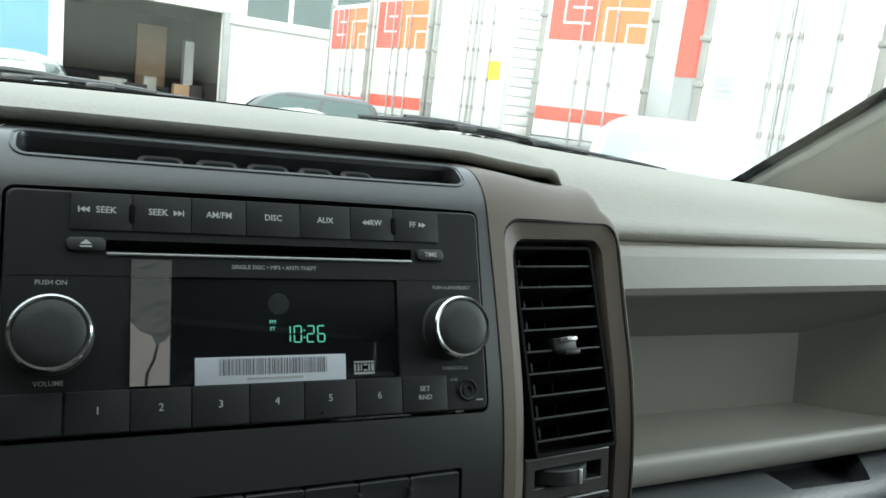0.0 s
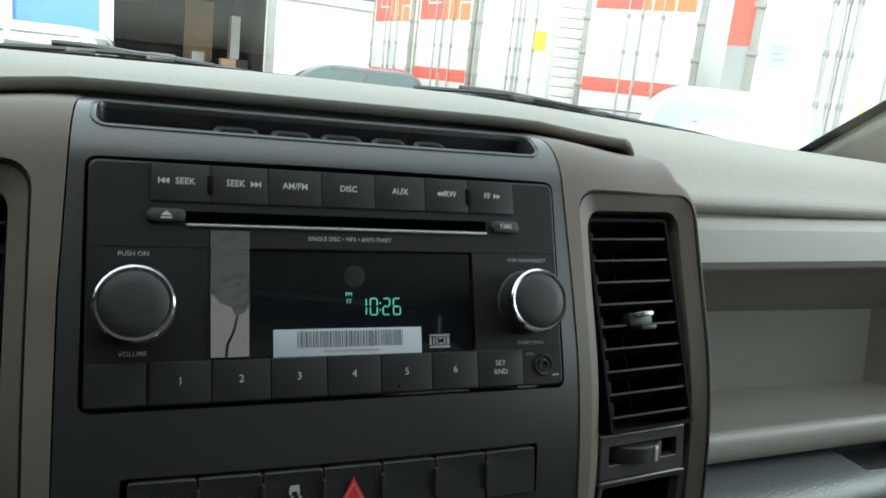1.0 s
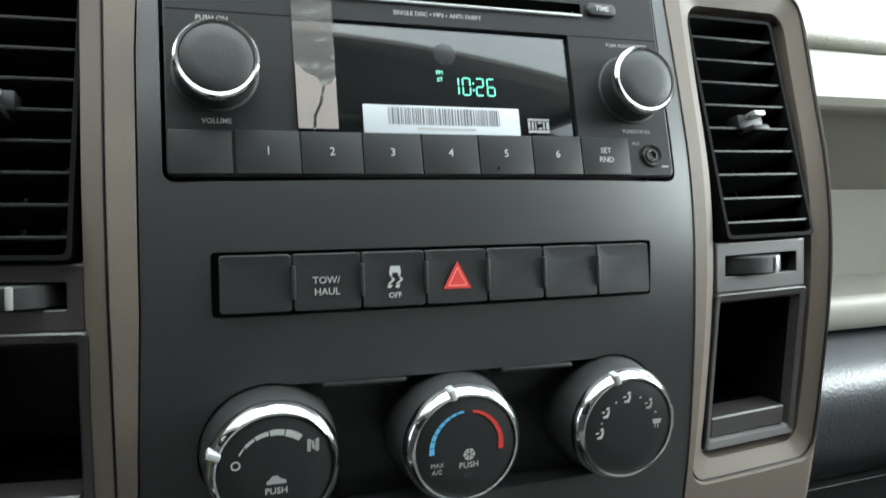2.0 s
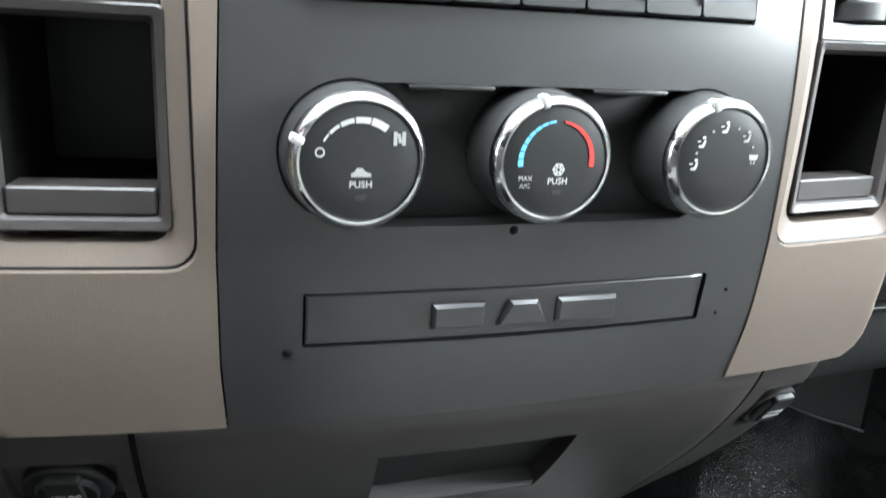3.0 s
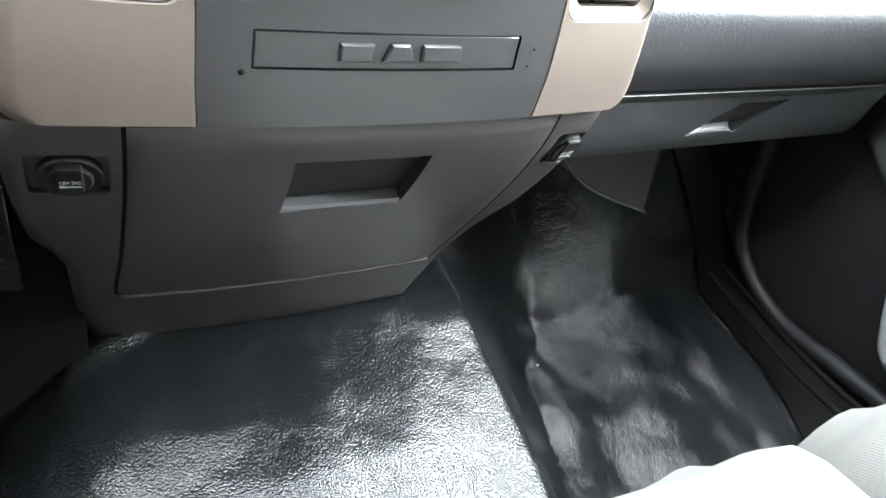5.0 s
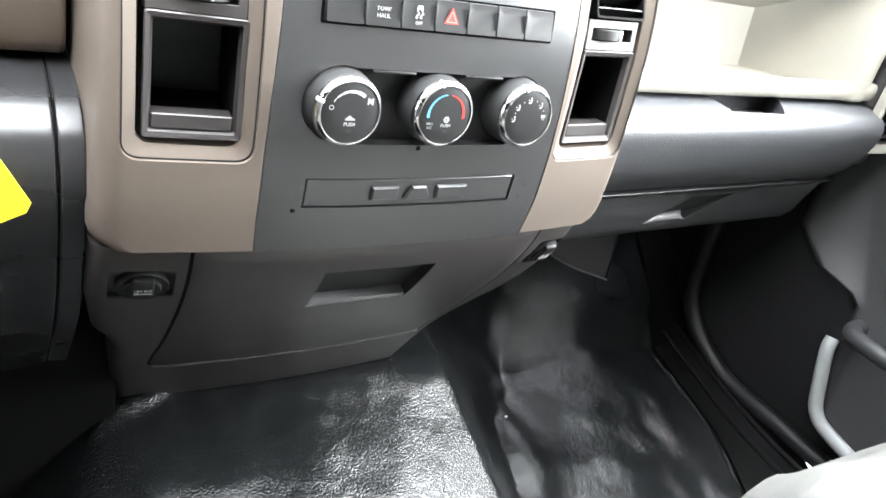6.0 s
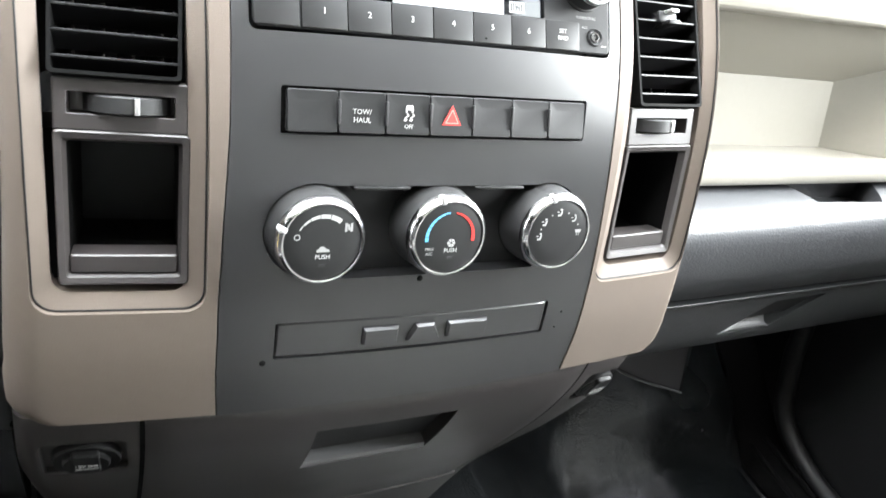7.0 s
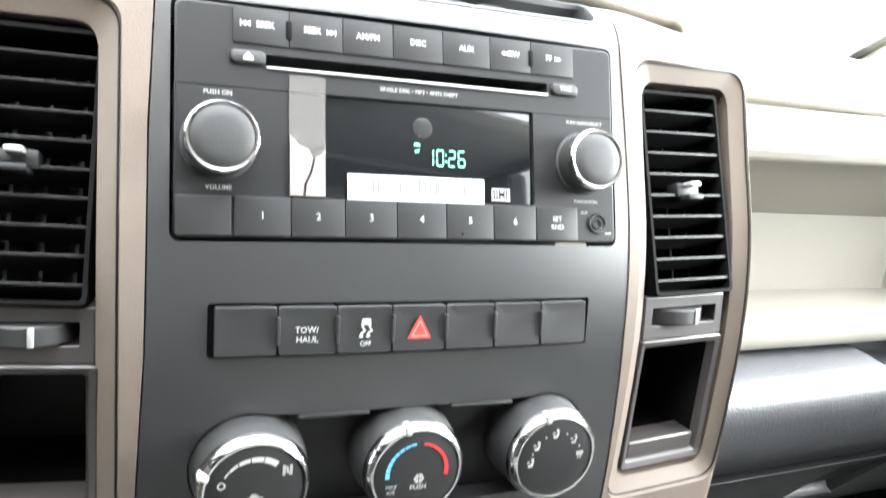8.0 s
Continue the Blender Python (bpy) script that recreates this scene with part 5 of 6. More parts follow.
for x0, x1, slant in ((-36.5, -15.5, 0.0), (-10.0, 11.0, 4.5), (15.0, 41.0, 0.0)):
    # plain raised blocks with a slanted top
    bm = bmesh.new()
    ring = lambda y, e: [((x0 + e) / 1000, y, (-5.2 + e) / 1000), ((x1 - e) / 1000, y, (-5.2 + e) / 1000), ((x1 - e - slant) / 1000, y, (5.4 - e) / 1000), ((x0 + e + slant) / 1000, y, (5.4 - e) / 1000)]
    xm = (x0 + x1) / 2000
    loft(bm, [ring(0.003 + BOW * xm * xm, 0), ring(-0.0006 + BOW * xm * xm, 0.1), ring(-0.0022 + BOW * xm * xm, 1.2)])
    part("raised_block", bm, CHARCOAL, tray, "", f)

# ---- vents, thumbwheels and cubbies ----


def frame_at(side, z, deep=0.0):
    return face_frame(side * COLUMN_X, z, -deep)


LOUVRE = material("glossy_black_louvre", (0.007, 0.007, 0.0075), spec=0.22, rough=0.36, vary=0.1, scale=40)


def air_vent(side):
    th = thing("air_vent", stack(side * COLUMN_X, 1.424), "tall black dashboard air vent with thin bright-edged louvres", "air vent", "dashboard vents")
    f = frame_at(side, 1.4245, 0.0070)
    bm = bmesh.new()
    w, h = 0.0542, 0.1065
    wall = lambda y, e: [(x, y, z) for x, z in rounded(w - e, h - e, 0.002, 2)]
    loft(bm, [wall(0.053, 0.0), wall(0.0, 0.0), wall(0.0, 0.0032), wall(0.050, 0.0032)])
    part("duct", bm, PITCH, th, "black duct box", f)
    for i in range(4):
        x = -0.019 + 0.0127 * i
        bm = bmesh.new()
        plate(bm, [(0.022, 0.0014, h - 0.006, 0.0006, x, 0), (0.042, 0.0014, h - 0.006, 0.0006, x + 0.004, 0)], 2)
        part("vane", bm, BLACK, th, "", f)
    for i in range(9):
        z = 0.0438 - 0.01105 * i
        bm = bmesh.new()
        # a thin blade, rounded at the front, dropping to the rear
        sec = [(0.0008, -0.0007), (0.0008, 0.0005), (0.0025, 0.0006), (0.015, -0.0044), (0.015, -0.0054)]
        loft(bm, [[(x, y, z - 0.001 + zz) for y, zz in sec] for x in (-w / 2 + 0.0012, w / 2 - 0.0012)])
        b = part("louvre", bm, LOUVRE, th, "", f)
        bevel(b, 0.0003, 2)
        if i == 4:
            bm = bmesh.new()
            box(bm, (-0.0052, -0.0062, z - 0.0042), (0.0052, 0.010, z - 0.0012), 0.0012)
            box(bm, (-0.0078, -0.0006, z - 0.0022), (0.0078, 0.008, z + 0.0052), 0.0012)
            part("tab", bm, BLACK, b, "black sliding tab", f)
            bm = bmesh.new()
            box(bm, (-0.0032, -0.0066, z + 0.0028), (0.0036, 0.001, z + 0.0052), 0.0008)
            part("tab_mark", bm, SILVER, b, "bright grip on the tab", f)
    return th


def thumbwheel(side):
    th = thing("vent_thumbwheel", stack(side * COLUMN_X, 1.362), "dark grey thumbwheel in a small framed panel", "thumbwheel", "vent thumbwheels")
    f = frame_at(side, 1.3605, 0.0066)
    bm = bmesh.new()
    plate(bm, [(0.02, 0.0560, 0.0228, 0.0008, 0, 0), (0.0006, 0.0560, 0.0228, 0.0008, 0, 0), (0.0, 0.0550, 0.0218, 0.0008, 0, 0)])
    p = part("panel", bm, DARK, th, "", f)
    k = bmesh.new()
    plate(k, [(-0.01, 0.0445, 0.0092, 0.0006, 0, 0.0006), (0.012, 0.0445, 0.0092, 0.0006, 0, 0.0006)])
    carve(p, [k])
    bevel(p, 0.0005, 2)
    bm = bmesh.new()
    rings = []
    for z in (-0.0040, -0.0034, 0.0034, 0.0040):
        e = 0.0006 if abs(z) > 0.0035 else 0.0
        rings.append([((0.0185 - e) * math.cos(2 * math.pi * i / 72) * (1 + 0.012 * (i % 2)) - 0.002 * side, 0.0125 + (0.0185 - e) * math.sin(2 * math.pi * i / 72) * (1 + 0.012 * (i % 2)), z + 0.0006) for i in range(72)])
    loft(bm, rings)
    wheel = part("wheel", bm, RUBBER, th, "ribbed dark wheel", f)
    bm = bmesh.new()
    box(bm, (-0.0010, -0.0066, -0.0032), (0.0012, -0.004, 0.0044), 0.0004)
    part("index_mark", bm, SILVER, wheel, "bright index line", f @ Matrix.Translation((0.0045 - 0.002 * side, 0, 0)))
    return th


def cubby(side):
    th = thing("cubby", stack(side * COLUMN_X, 1.277), "small open black storage cubby with a raised front lip", "cubby", "storage cubbies")
    f = frame_at(side, 1.3120, 0.0062)
    w, h = 0.0572, 0.0735
    bm = bmesh.new()
    rim = lambda y, ww, hh, r, dz=0.0: [(x, y, z + dz) for x, z in rounded(ww, hh, r, 3)]
    loft(bm, [rim(0.004, w, h, 0.002), rim(0.0, w, h, 0.002), rim(-0.0006, w - 0.0012, h - 0.0012, 0.002), rim(0.0003, w - 0.0065, h - 0.0070, 0.0015), rim(0.0045, w - 0.0100, h - 0.0110, 0.0015)], caps=False)
    p = part("frame", bm, DARK, th, "dark grey chamfered frame", f)
    bm = bmesh.new()
    box(bm, (-w / 2 + 0.005, 0.058, -h / 2 + 0.004), (w / 2 - 0.005, 0.062, h / 2 - 0.004))
    part("back", bm, BLACK, th, "", f)
    bm = bmesh.new()
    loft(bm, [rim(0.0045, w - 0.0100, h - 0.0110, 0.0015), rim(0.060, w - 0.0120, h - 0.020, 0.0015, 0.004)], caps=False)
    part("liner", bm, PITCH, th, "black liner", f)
    bm = bmesh.new()
    plate(bm, [(0.016, w - 0.0102, 0.0092, 0.0008, 0, -h / 2 + 0.0098), (0.0026, w - 0.0102, 0.0092, 0.0008, 0, -h / 2 + 0.0098), (0.0018, w - 0.0116, 0.0078, 0.0008, 0, -h / 2 + 0.0098)])
    part("lip", bm, DARK, th, "dark grey lip", f)
    return th


for side in (1, -1):
    air_vent(side)
    thumbwheel(side)
    cubby(side)

# ---- power outlets ----
for x in (-0.175, 0.175):
    f = tilt_frame(x, 1.1520, -0.004)
    th = thing("power_outlet", f.translation, "black capped twelve-volt power outlet with white lettering", "power outlet", "power outlets")
    bm = bmesh.new()
    wide = 0.0180 if x < 0 else 0.0158
    lathe(bm, [(wide, 0.002), (wide, -0.0035), (wide - 0.0008, -0.0045), (0.0120, -0.0040)], 40)
    part("ring", bm, BLACK, th, "", f)
    bm = bmesh.new()
    lathe(bm, [(0.0125, 0.0), (0.0125, -0.0055), (0.0115, -0.0066), (0.0001, -0.0070)], 40)
    cap = part("cap", bm, BLACK, th, "black hinged cap", f)
    bm = bmesh.new()
    plate(bm, [(0.0, 0.0145, 0.0230, 0.002, 0, 0.002), (-0.0070, 0.0145, 0.0230, 0.002, 0, 0.002), (-0.0078, 0.0130, 0.0215, 0.002, 0, 0.002)])
    part("hinge", bm, BLACK, cap, "", f)
    legend("12V DC", PRINT, cap, f @ Matrix.Translation((0, 0, 0.0006)), 3.6, 7.9, bold=0.05)
    marks(PRINT, cap, f, [(-5.6, -4.2, -2.6, -1.8), (-2.6, -3.8, 6.0, -2.4)], 7.9, "rating_bar", 0.15)
    for dx in ((-0.0175, 0.0165) if x < 0 else (-0.0125, 0.0125)):
        bm = bmesh.new()
        box(bm, (dx - 0.0045, -0.0030, -0.0165), (dx + 0.0045, 0.003, -0.0145), 0.0005)
        part("clip", bm, BLACK, th, "", f)

# tiny raised black specks on the fascia
for x, z, r in ((-0.0070, 1.2755, 1.0), (-0.0898, 1.2286, 1.0), (0.0965, 1.2440, 0.45), (0.0940, 1.2330, 0.35)):
    bm = bmesh.new()
    lathe(bm, [(0.0018 * r, 0.0), (0.0014 * r, -0.0007), (0.0003 * r, -0.0010)], 10)
    part("dark_speck", bm, PITCH, console, "tiny raised black speck", face_frame(x, z))

# ---- driver's side of the dashboard ----
bm = bmesh.new()
swept(bm, [*rail_section([(0.100, 1.462), (0.090, 1.455), (0.082, 1.42), (0.080, 1.34), (0.084, 1.300), (0.092, 1.290)]), (0.16, 1.290), (0.16, 1.462)], -0.84, -0.2135, bow=lambda x: 0.0)
bevel(part("cluster_surround", bm, TAN, dash, "stone-coloured instrument surround"), 0.010, 4)
KNEE_LINE = rail_section([(0.12, 1.286), (0.078, 1.284), (0.040, 1.272), (0.021, 1.246), (0.023, 1.20), (0.055, 1.12), (0.115, 1.04), (0.205, 0.94), (0.30, 0.86)], 5)
for x0, x1, name in ((-0.84, -0.2262, "knee_panel"), (-0.2248, -0.2095, "knee_panel_edge")):
    bm = bmesh.new()
    swept(bm, [*KNEE_LINE, (0.36, 0.86), (0.36, 1.287)], x0, x1, 8, bow=lambda x: 0.03 * (x + 0.2))
    bevel(part(name, bm, KNEE_DARK, dash, "dark grey rounded knee panel"), 0.0016, 3)
bm = bmesh.new()
swept(bm, [(y + 0.004, z - 0.002) for y, z in KNEE_LINE] + [(0.355, 0.86), (0.355, 1.28)], -0.232, -0.216, 3, bow=lambda x: 0.03 * (x + 0.2))
part("knee_panel_seam", bm, PITCH, dash)
bm = bmesh.new()
box(bm, (-0.42, 0.17, 0.80), (-0.166, 0.21, 1.30), 0.004)
part("side_filler", bm, PITCH, dash, "black filler panel beside the stack")

tag = thing("key_tag", (-0.2515, -0.004, 1.206), "blank yellow card tag hanging beside the stack", "tag")
bm = bmesh.new()
loft(bm, [[(x, y, z) for x, z in ((-0.2993, 1.3033), (-0.2716, 1.2912), (-0.2415, 1.2325), (-0.2443, 1.226), (-0.2577, 1.22), (-0.2975, 1.2071))] for y in (-0.0014, -0.0006)])
bevel(part("card", bm, YELLOW, tag), 0.0015, 2)
bm = bmesh.new()
tube(bm, [(-0.2882, -0.0014, 1.294), (-0.2938, 0.0041, 1.3042), (-0.2993, 0.0134, 1.3097)], 0.0012, 6)
part("loop", bm, STEEL, tag, "thin wire loop")

# ---- seats ----


def cushion(name, x0, x1, front, top, label):
    th = thing(name, ((x0 + x1) / 2, front - 0.25, 0.72), label, "seat", "bench seat sections")
    w = x1 - x0
    bm = bmesh.new()
    rings = []
    for k in span(0, 1, 28):
        y = front - 0.52 * k
        nose = smooth_step(0, 0.16, k)
        h = top - (1 - nose) ** 2 * 0.085 - 0.03 * k
        inset = 0.022 * (1 - nose) ** 2
        ring = []
        for i in range(25):
            a = i / 24
            u = -1 + 2 * a
            x = (x0 + x1) / 2 + u * (w / 2 - inset)
            side = max(0.0, (abs(u) - 0.78) / 0.22)
            z = h - 0.075 * (1 - math.sqrt(max(0.0, 1 - side * side))) + 0.008 * noise.noise((x * 9, y * 9, 4.0)) + 0.012 * math.exp(-((abs(u) - 0.7) / 0.12) ** 2)
            ring.append((x, y, z))
        rings.append([*ring, (x1 - inset, y, 0.84 + 0.06 * (1 - nose)), (x0 + inset, y, 0.84 + 0.06 * (1 - nose))])
    loft(bm, rings)
    part("cushion", bm, SEAT, th, "padded woven cloth cushion")
    for u in (-0.62, 0.62):
        bm = bmesh.new()
        tube(bm, [((x0 + x1) / 2 + u * w / 2, front - 0.04 - 0.48 * k, top - 0.005 - 0.03 * k - 0.085 * (1 - smooth_step(0, 0.16, k + 0.07)) ** 2) for k in span(0.02, 0.95, 14)], 0.003, 6)
        part("piping", bm, SEAT, th)
    bm = bmesh.new()
    box(bm, (x0 + 0.02, front - 0.50, 0.70), (x1 - 0.02, front - 0.06, 0.86), 0.02)
    part("base", bm, BLACK, th, "black plastic seat base")
    bm = bmesh.new()
    rings = []
    for k in span(0, 1, 14):
        z = top - 0.08 + 0.66 * k
        y = front - 0.50 - 0.13 * k
        rings.append([(x0 + 0.01 + 0.03 * k, y - 0.12, z), (x0 + 0.01 + 0.03 * k, y - 0.02, z), (x0 + 0.06 + 0.03 * k, y + 0.015, z), (x1 - 0.06 - 0.03 * k, y + 0.015, z), (x1 - 0.01 - 0.03 * k, y - 0.02, z), (x1 - 0.01 - 0.03 * k, y - 0.12, z)])
    loft(bm, rings)
    bevel(part("backrest", bm, SEAT, th, "woven cloth backrest"), 0.03, 3)
    return th


cushion("passenger_seat", 0.311, 0.800, -0.162, 1.052, "pale grey cloth passenger seat with rounded front edge")
cushion("middle_seat", -0.085, 0.307, -0.147, 1.027, "pale grey cloth middle seat section")
cushion("driver_seat", -0.80, -0.34, -0.27, 1.02, "pale grey cloth driver seat")

# ---- wipers and cowl outside the glass ----
cowl = bmesh.new()
sheet(cowl, span(-0.82, 0.82, 20), span(0, 1, 5), lambda x, k: Vector((x, 0.62 - 0.22 * x * x + 0.22 * k, 1.462 - 0.02 * x * x - 0.02 * k)), 0.02, (0, 0, -1))
tagged(part("cowl_panel", cowl, BLACK, None), "black plastic cowl below the windscreen", "cowl", kind="structure")


def wiper(line, arm):
    line = [(x, y, z - 0.014) for x, y, z in line]
    arm = [(x, y, z - 0.013) for x, y, z in arm]
    th = thing("wiper", line[0], "black windscreen wiper with a jointed arm", "wiper", "wipers")
    bm = bmesh.new()
    tube(bm, curve_of(line, 4), 0.0032, 6)
    part("blade", bm, PITCH, th)
    bm = bmesh.new()
    tube(bm, curve_of([Vector(p) + Vector((0, 0.012, 0.006)) for p in line], 3), 0.0030, 6)
    part("spine", bm, WIPER, th, "black metal blade carrier")
    for k in (0.25, 0.5, 0.75):
        i = min(len(line) - 2, int(k * (len(line) - 1)))
        p = Vector(line[i]).lerp(Vector(line[i + 1]), k * (len(line) - 1) - i)
        bm = bmesh.new()
        box(bm, (p.x - 0.014, p.y - 0.003, p.z - 0.001), (p.x + 0.014, p.y + 0.014, p.z + 0.008), 0.003)
        part("clip", bm, WIPER, th)
    bm = bmesh.new()
    tube(bm, curve_of(arm, 4), 0.0058, 8, 0.6)
    part("arm", bm, WIPER, th, "black painted wiper arm")
    return th


wiper([(0.225, 0.585, 1.5250), (0.345, 0.585, 1.5285), (0.43, 0.58, 1.5235), (0.52, 0.575, 1.5135), (0.62, 0.56, 1.505), (0.68, 0.55, 1.498)],
      [(0.44, 0.60, 1.527), (0.36, 0.62, 1.5345), (0.30, 0.625, 1.534), (0.50, 0.62, 1.519), (0.60, 0.65, 1.50), (0.70, 0.68, 1.475)])
wiper([(-0.24, 0.58, 1.522), (-0.15, 0.585, 1.5265), (-0.09, 0.585, 1.5285), (-0.03, 0.585, 1.5265), (0.022, 0.585, 1.5235), (0.11, 0.585, 1.518)],
      [(-0.055, 0.60, 1.531), (-0.12, 0.62, 1.5365), (-0.16, 0.625, 1.536), (-0.02, 0.63, 1.531), (0.05, 0.66, 1.515), (0.12, 0.70, 1.47)])

# ---- the yard outside ----
bm = bmesh.new()
bmesh.ops.create_grid(bm, x_segments=40, y_segments=40, size=400)
tagged(part("ground", bm, ASPHALT, None), "grey asphalt yard", "ground", kind="structure")
EYE = Vector((-0.075, -0.293, 0.0))


def outdoors(bearing, far, turn=0.0):
    """A frame on the ground that far off, facing the cab; turn swings its face."""
    b = radians(bearing)
    return Matrix.Translation(EYE + Vector((far * math.sin(b), far * math.cos(b), 0))) @ Matrix.Rotation(-b + radians(turn), 4, "Z")


def block(name, mat, parent, m, lo, hi, r=0.0, label=""):
    bm = bmesh.new()
    box(bm, lo, hi, r)
    return part(name, bm, mat, parent, label, m)


def trailer(bearing, far, turn=0.0, width=2.5, top=4.2, sign=None, stripe=None, rods=(0.38, 0.50, 0.68), label=""):
    m = outdoors(bearing, far, turn)
    th = thing("box_trailer", m.translation, label, "trailer", "parked trailers")
    w = width / 2
    block("box", WHITE, th, m, (-w, 0.06, 1.15), (w, 6.0, top), 0.03, "white corrugated box")
    for s in (-1, 1):
        x0, x1 = (-w + 0.06, -0.012) if s < 0 else (0.012, w - 0.06)
        d = block("rear_door", WHITE, th, m, (x0, -0.02, 1.30), (x1, 0.05, top - 0.10), 0.015, "white rear door with lock rods")
        for k in rods:
            x = -w + k * width
            if (k <= 0.5) != (s < 0):
                continue
            bm = bmesh.new()
            tube(bm, [(x, -0.055, 1.2), (x, -0.055, top - 0.05)], 0.020, 8)
            part("lock_rod", bm, STEEL, d, "galvanised lock rod", m)
            for z in (1.75, 2.45, 3.15, 3.8):
                block("bracket", POST, d, m, (x - 0.035, -0.075, z - 0.045), (x + 0.035, -0.02, z + 0.045), 0.01)
        hx = -w if s < 0 else w
        for z in (1.75, 2.40, 3.08, 3.75):
            block("hinge", POST, d, m, (hx - 0.09, -0.055, z - 0.04), (hx + 0.09, -0.005, z + 0.04), 0.01)
        if sign:
            lo, hi = sign
            a, b = (x0 + 0.10, x1 + 0.010) if s < 0 else (x0 - 0.010, x1 - 0.08)
            block("sign_panel", SIGN_RED if s < 0 else ORANGE, d, m, (a, -0.0245, lo), (b, -0.0205, hi), 0.0, "flat red-orange painted square")
            mid, low = (a + b) / 2, lo + (hi - lo) * 0.34
            up = lo + (hi - lo) * 0.66
            if s < 0:
                lines = ((mid - 0.22, low, mid - 0.18, hi), (mid - 0.18, low, mid + 0.36, low + 0.05), (mid - 0.05, up, mid + 0.36, up + 0.05))
            else:
                lines = ((mid - 0.36, lo, mid - 0.32, up + 0.05), (mid - 0.32, up, b, up + 0.05), (mid + 0.10, lo, mid + 0.14, low), (mid + 0.10, low, b, low + 0.05))
            for u0, v0, u1, v1 in lines:
                block("sign_line", WHITE, d, m, (u0, -0.029, v0), (u1, -0.0255, v1))
        if stripe:
            block("red_stripe", SIGN_RED, d, m, (x0 + 0.02, -0.0245, stripe[0]), (x1 - 0.02, -0.0205, stripe[1]))
    for s in (-1, 1):
        block("corner_post", POST, th, m, (s * w - 0.06, -0.03, 1.1), (s * w + 0.06, 0.06, top + 0.05), 0.01, "grey metal corner post")
    block("bumper", STEEL, th, m, (-w, 0.0, 0.55), (w, 0.12, 0.70), 0.02)
    block("sill", STEEL, th, m, (-w, -0.03, 1.10), (w, 0.1, 1.28), 0.01)
    for s in (-1, 1):
        for y in (1.2, 2.4):
            bm = bmesh.new()
            lathe(bm, [(0.48, -0.15), (0.50, -0.10), (0.50, 0.10), (0.48, 0.15)], 24)
            part("wheel", bm, RUBBER, th, "", m @ pose(s * (w - 0.3), y, 0.5, 0, 0, 90))
        block("leg", STEEL, th, m, (s * (w - 0.5) - 0.06, 5.2, 0.0), (s * (w - 0.5) + 0.06, 5.35, 1.2), 0.01)
    return th, m


trailer(17.4, 24.0, -63, top=4.40, sign=(3.07, 4.25), stripe=(1.34, 1.68), label="white box trailer with orange square signs and grey lock rods")
trailer(21.14, 22.0, -52, top=4.60, sign=(3.14, 4.42), stripe=(1.50, 1.83), label="white box trailer with orange square signs and red stripe")
th, m = trailer(26.6, 19.5, -37, top=4.60, rods=(0.42, 0.49, 0.55, 0.70), label="plain white box trailer with a yellow sticker")
block("sticker", YELLOW, th, m, (0.45, -0.03, 2.45), (0.85, -0.022, 2.90), 0.0, "yellow square sticker")
trailer(35.1, 16.0, -20, width=2.32, top=4.35, sign=(3.27, 4.22), stripe=(1.64, 1.92), label="white box trailer with orange square signs and red stripe")
th, m = trailer(48.0, 12.0, -18, top=4.3, width=2.42, rods=(0.43, 0.50, 0.56, 0.77), label="white box trailer with heavy lock rods, close by")
block("corner_panel", SIGN_RED, th, m, (-1.66, 0.06, 2.50), (-1.29, 0.10, 4.3), 0.0, "red painted edge")
block("side_panel", STEEL, th, m, (-1.66, 0.07, 1.2), (-1.29, 0.11, 2.50), 0.0, "grey metal edge below the red one")
block("sticker", YELLOW, th, m, (0.42, -0.03, 1.62), (0.72, -0.022, 1.74), 0.0, "yellow sticker")
notice = block("plate", LABEL, th, m, (-0.98, -0.03, 2.22), (-0.66, -0.022, 2.56), 0.0, "faded square notice")
for z0, x0, x1 in ((2.48, -0.93, -0.72), (2.40, -0.93, -0.78), (2.31, -0.90, -0.70)):
    block("notice_bar", STEEL, notice, m, (x0, -0.034, z0), (x1, -0.0305, z0 + 0.035))
block("mark", SIGN_RED, th, m, (1.08, -0.03, 1.9), (1.13, -0.022, 2.2), 0.0, "small red reflector")
rm = outdoors(30.6, 18.3, 10)
rib = thing("ribbed_container", rm.translation, "pale grey ribbed container side between the trailers", "container")
block("wall", WHITE, rib, rm, (-0.42, 0.0, 0.0), (0.42, 2.4, 4.8), 0.0, "pale grey wall")
for i in range(17):
    block("rib", WHITE, rib, rm, (-0.42, -0.035, 1.0 + 0.22 * i), (0.42, 0.0, 1.19 + 0.22 * i), 0.012)

# building with a big open workshop door
hall = thing("workshop_building", outdoors(5, 34).translation, "white rendered workshop with a big dark doorway and blue panels", "building")
m = outdoors(5.0, 34.0, 10)
block("wall", WALL, hall, m, (2.25, 0.0, 0.0), (16.0, 0.4, 7.5), 0.0, "white rendered wall")
block("lintel", WALL, hall, m, (-16.0, 0.0, 4.55), (2.25, 0.4, 7.5))
block("pier", WALL, hall, m, (-4.25, -0.05, 0.0), (-3.75, 0.4, 4.55))
block("far_wall", WALL, hall, m, (-16.0, 0.0, 0.0), (-7.2, 0.4, 4.55))
block("door_post", STEEL, hall, m, (2.25, -0.08, 0.0), (2.55, 0.02, 4.6), 0.0, "grey door post")
block("ledge", WALL, hall, m, (2.5, -0.15, 4.15), (16.0, 0.05, 4.40), 0.02)
block("blue_panel", SKY_BLUE, hall, m, (-7.2, 0.2, 0.0), (-4.25, 0.3, 4.55), 0.0, "blue painted panel")
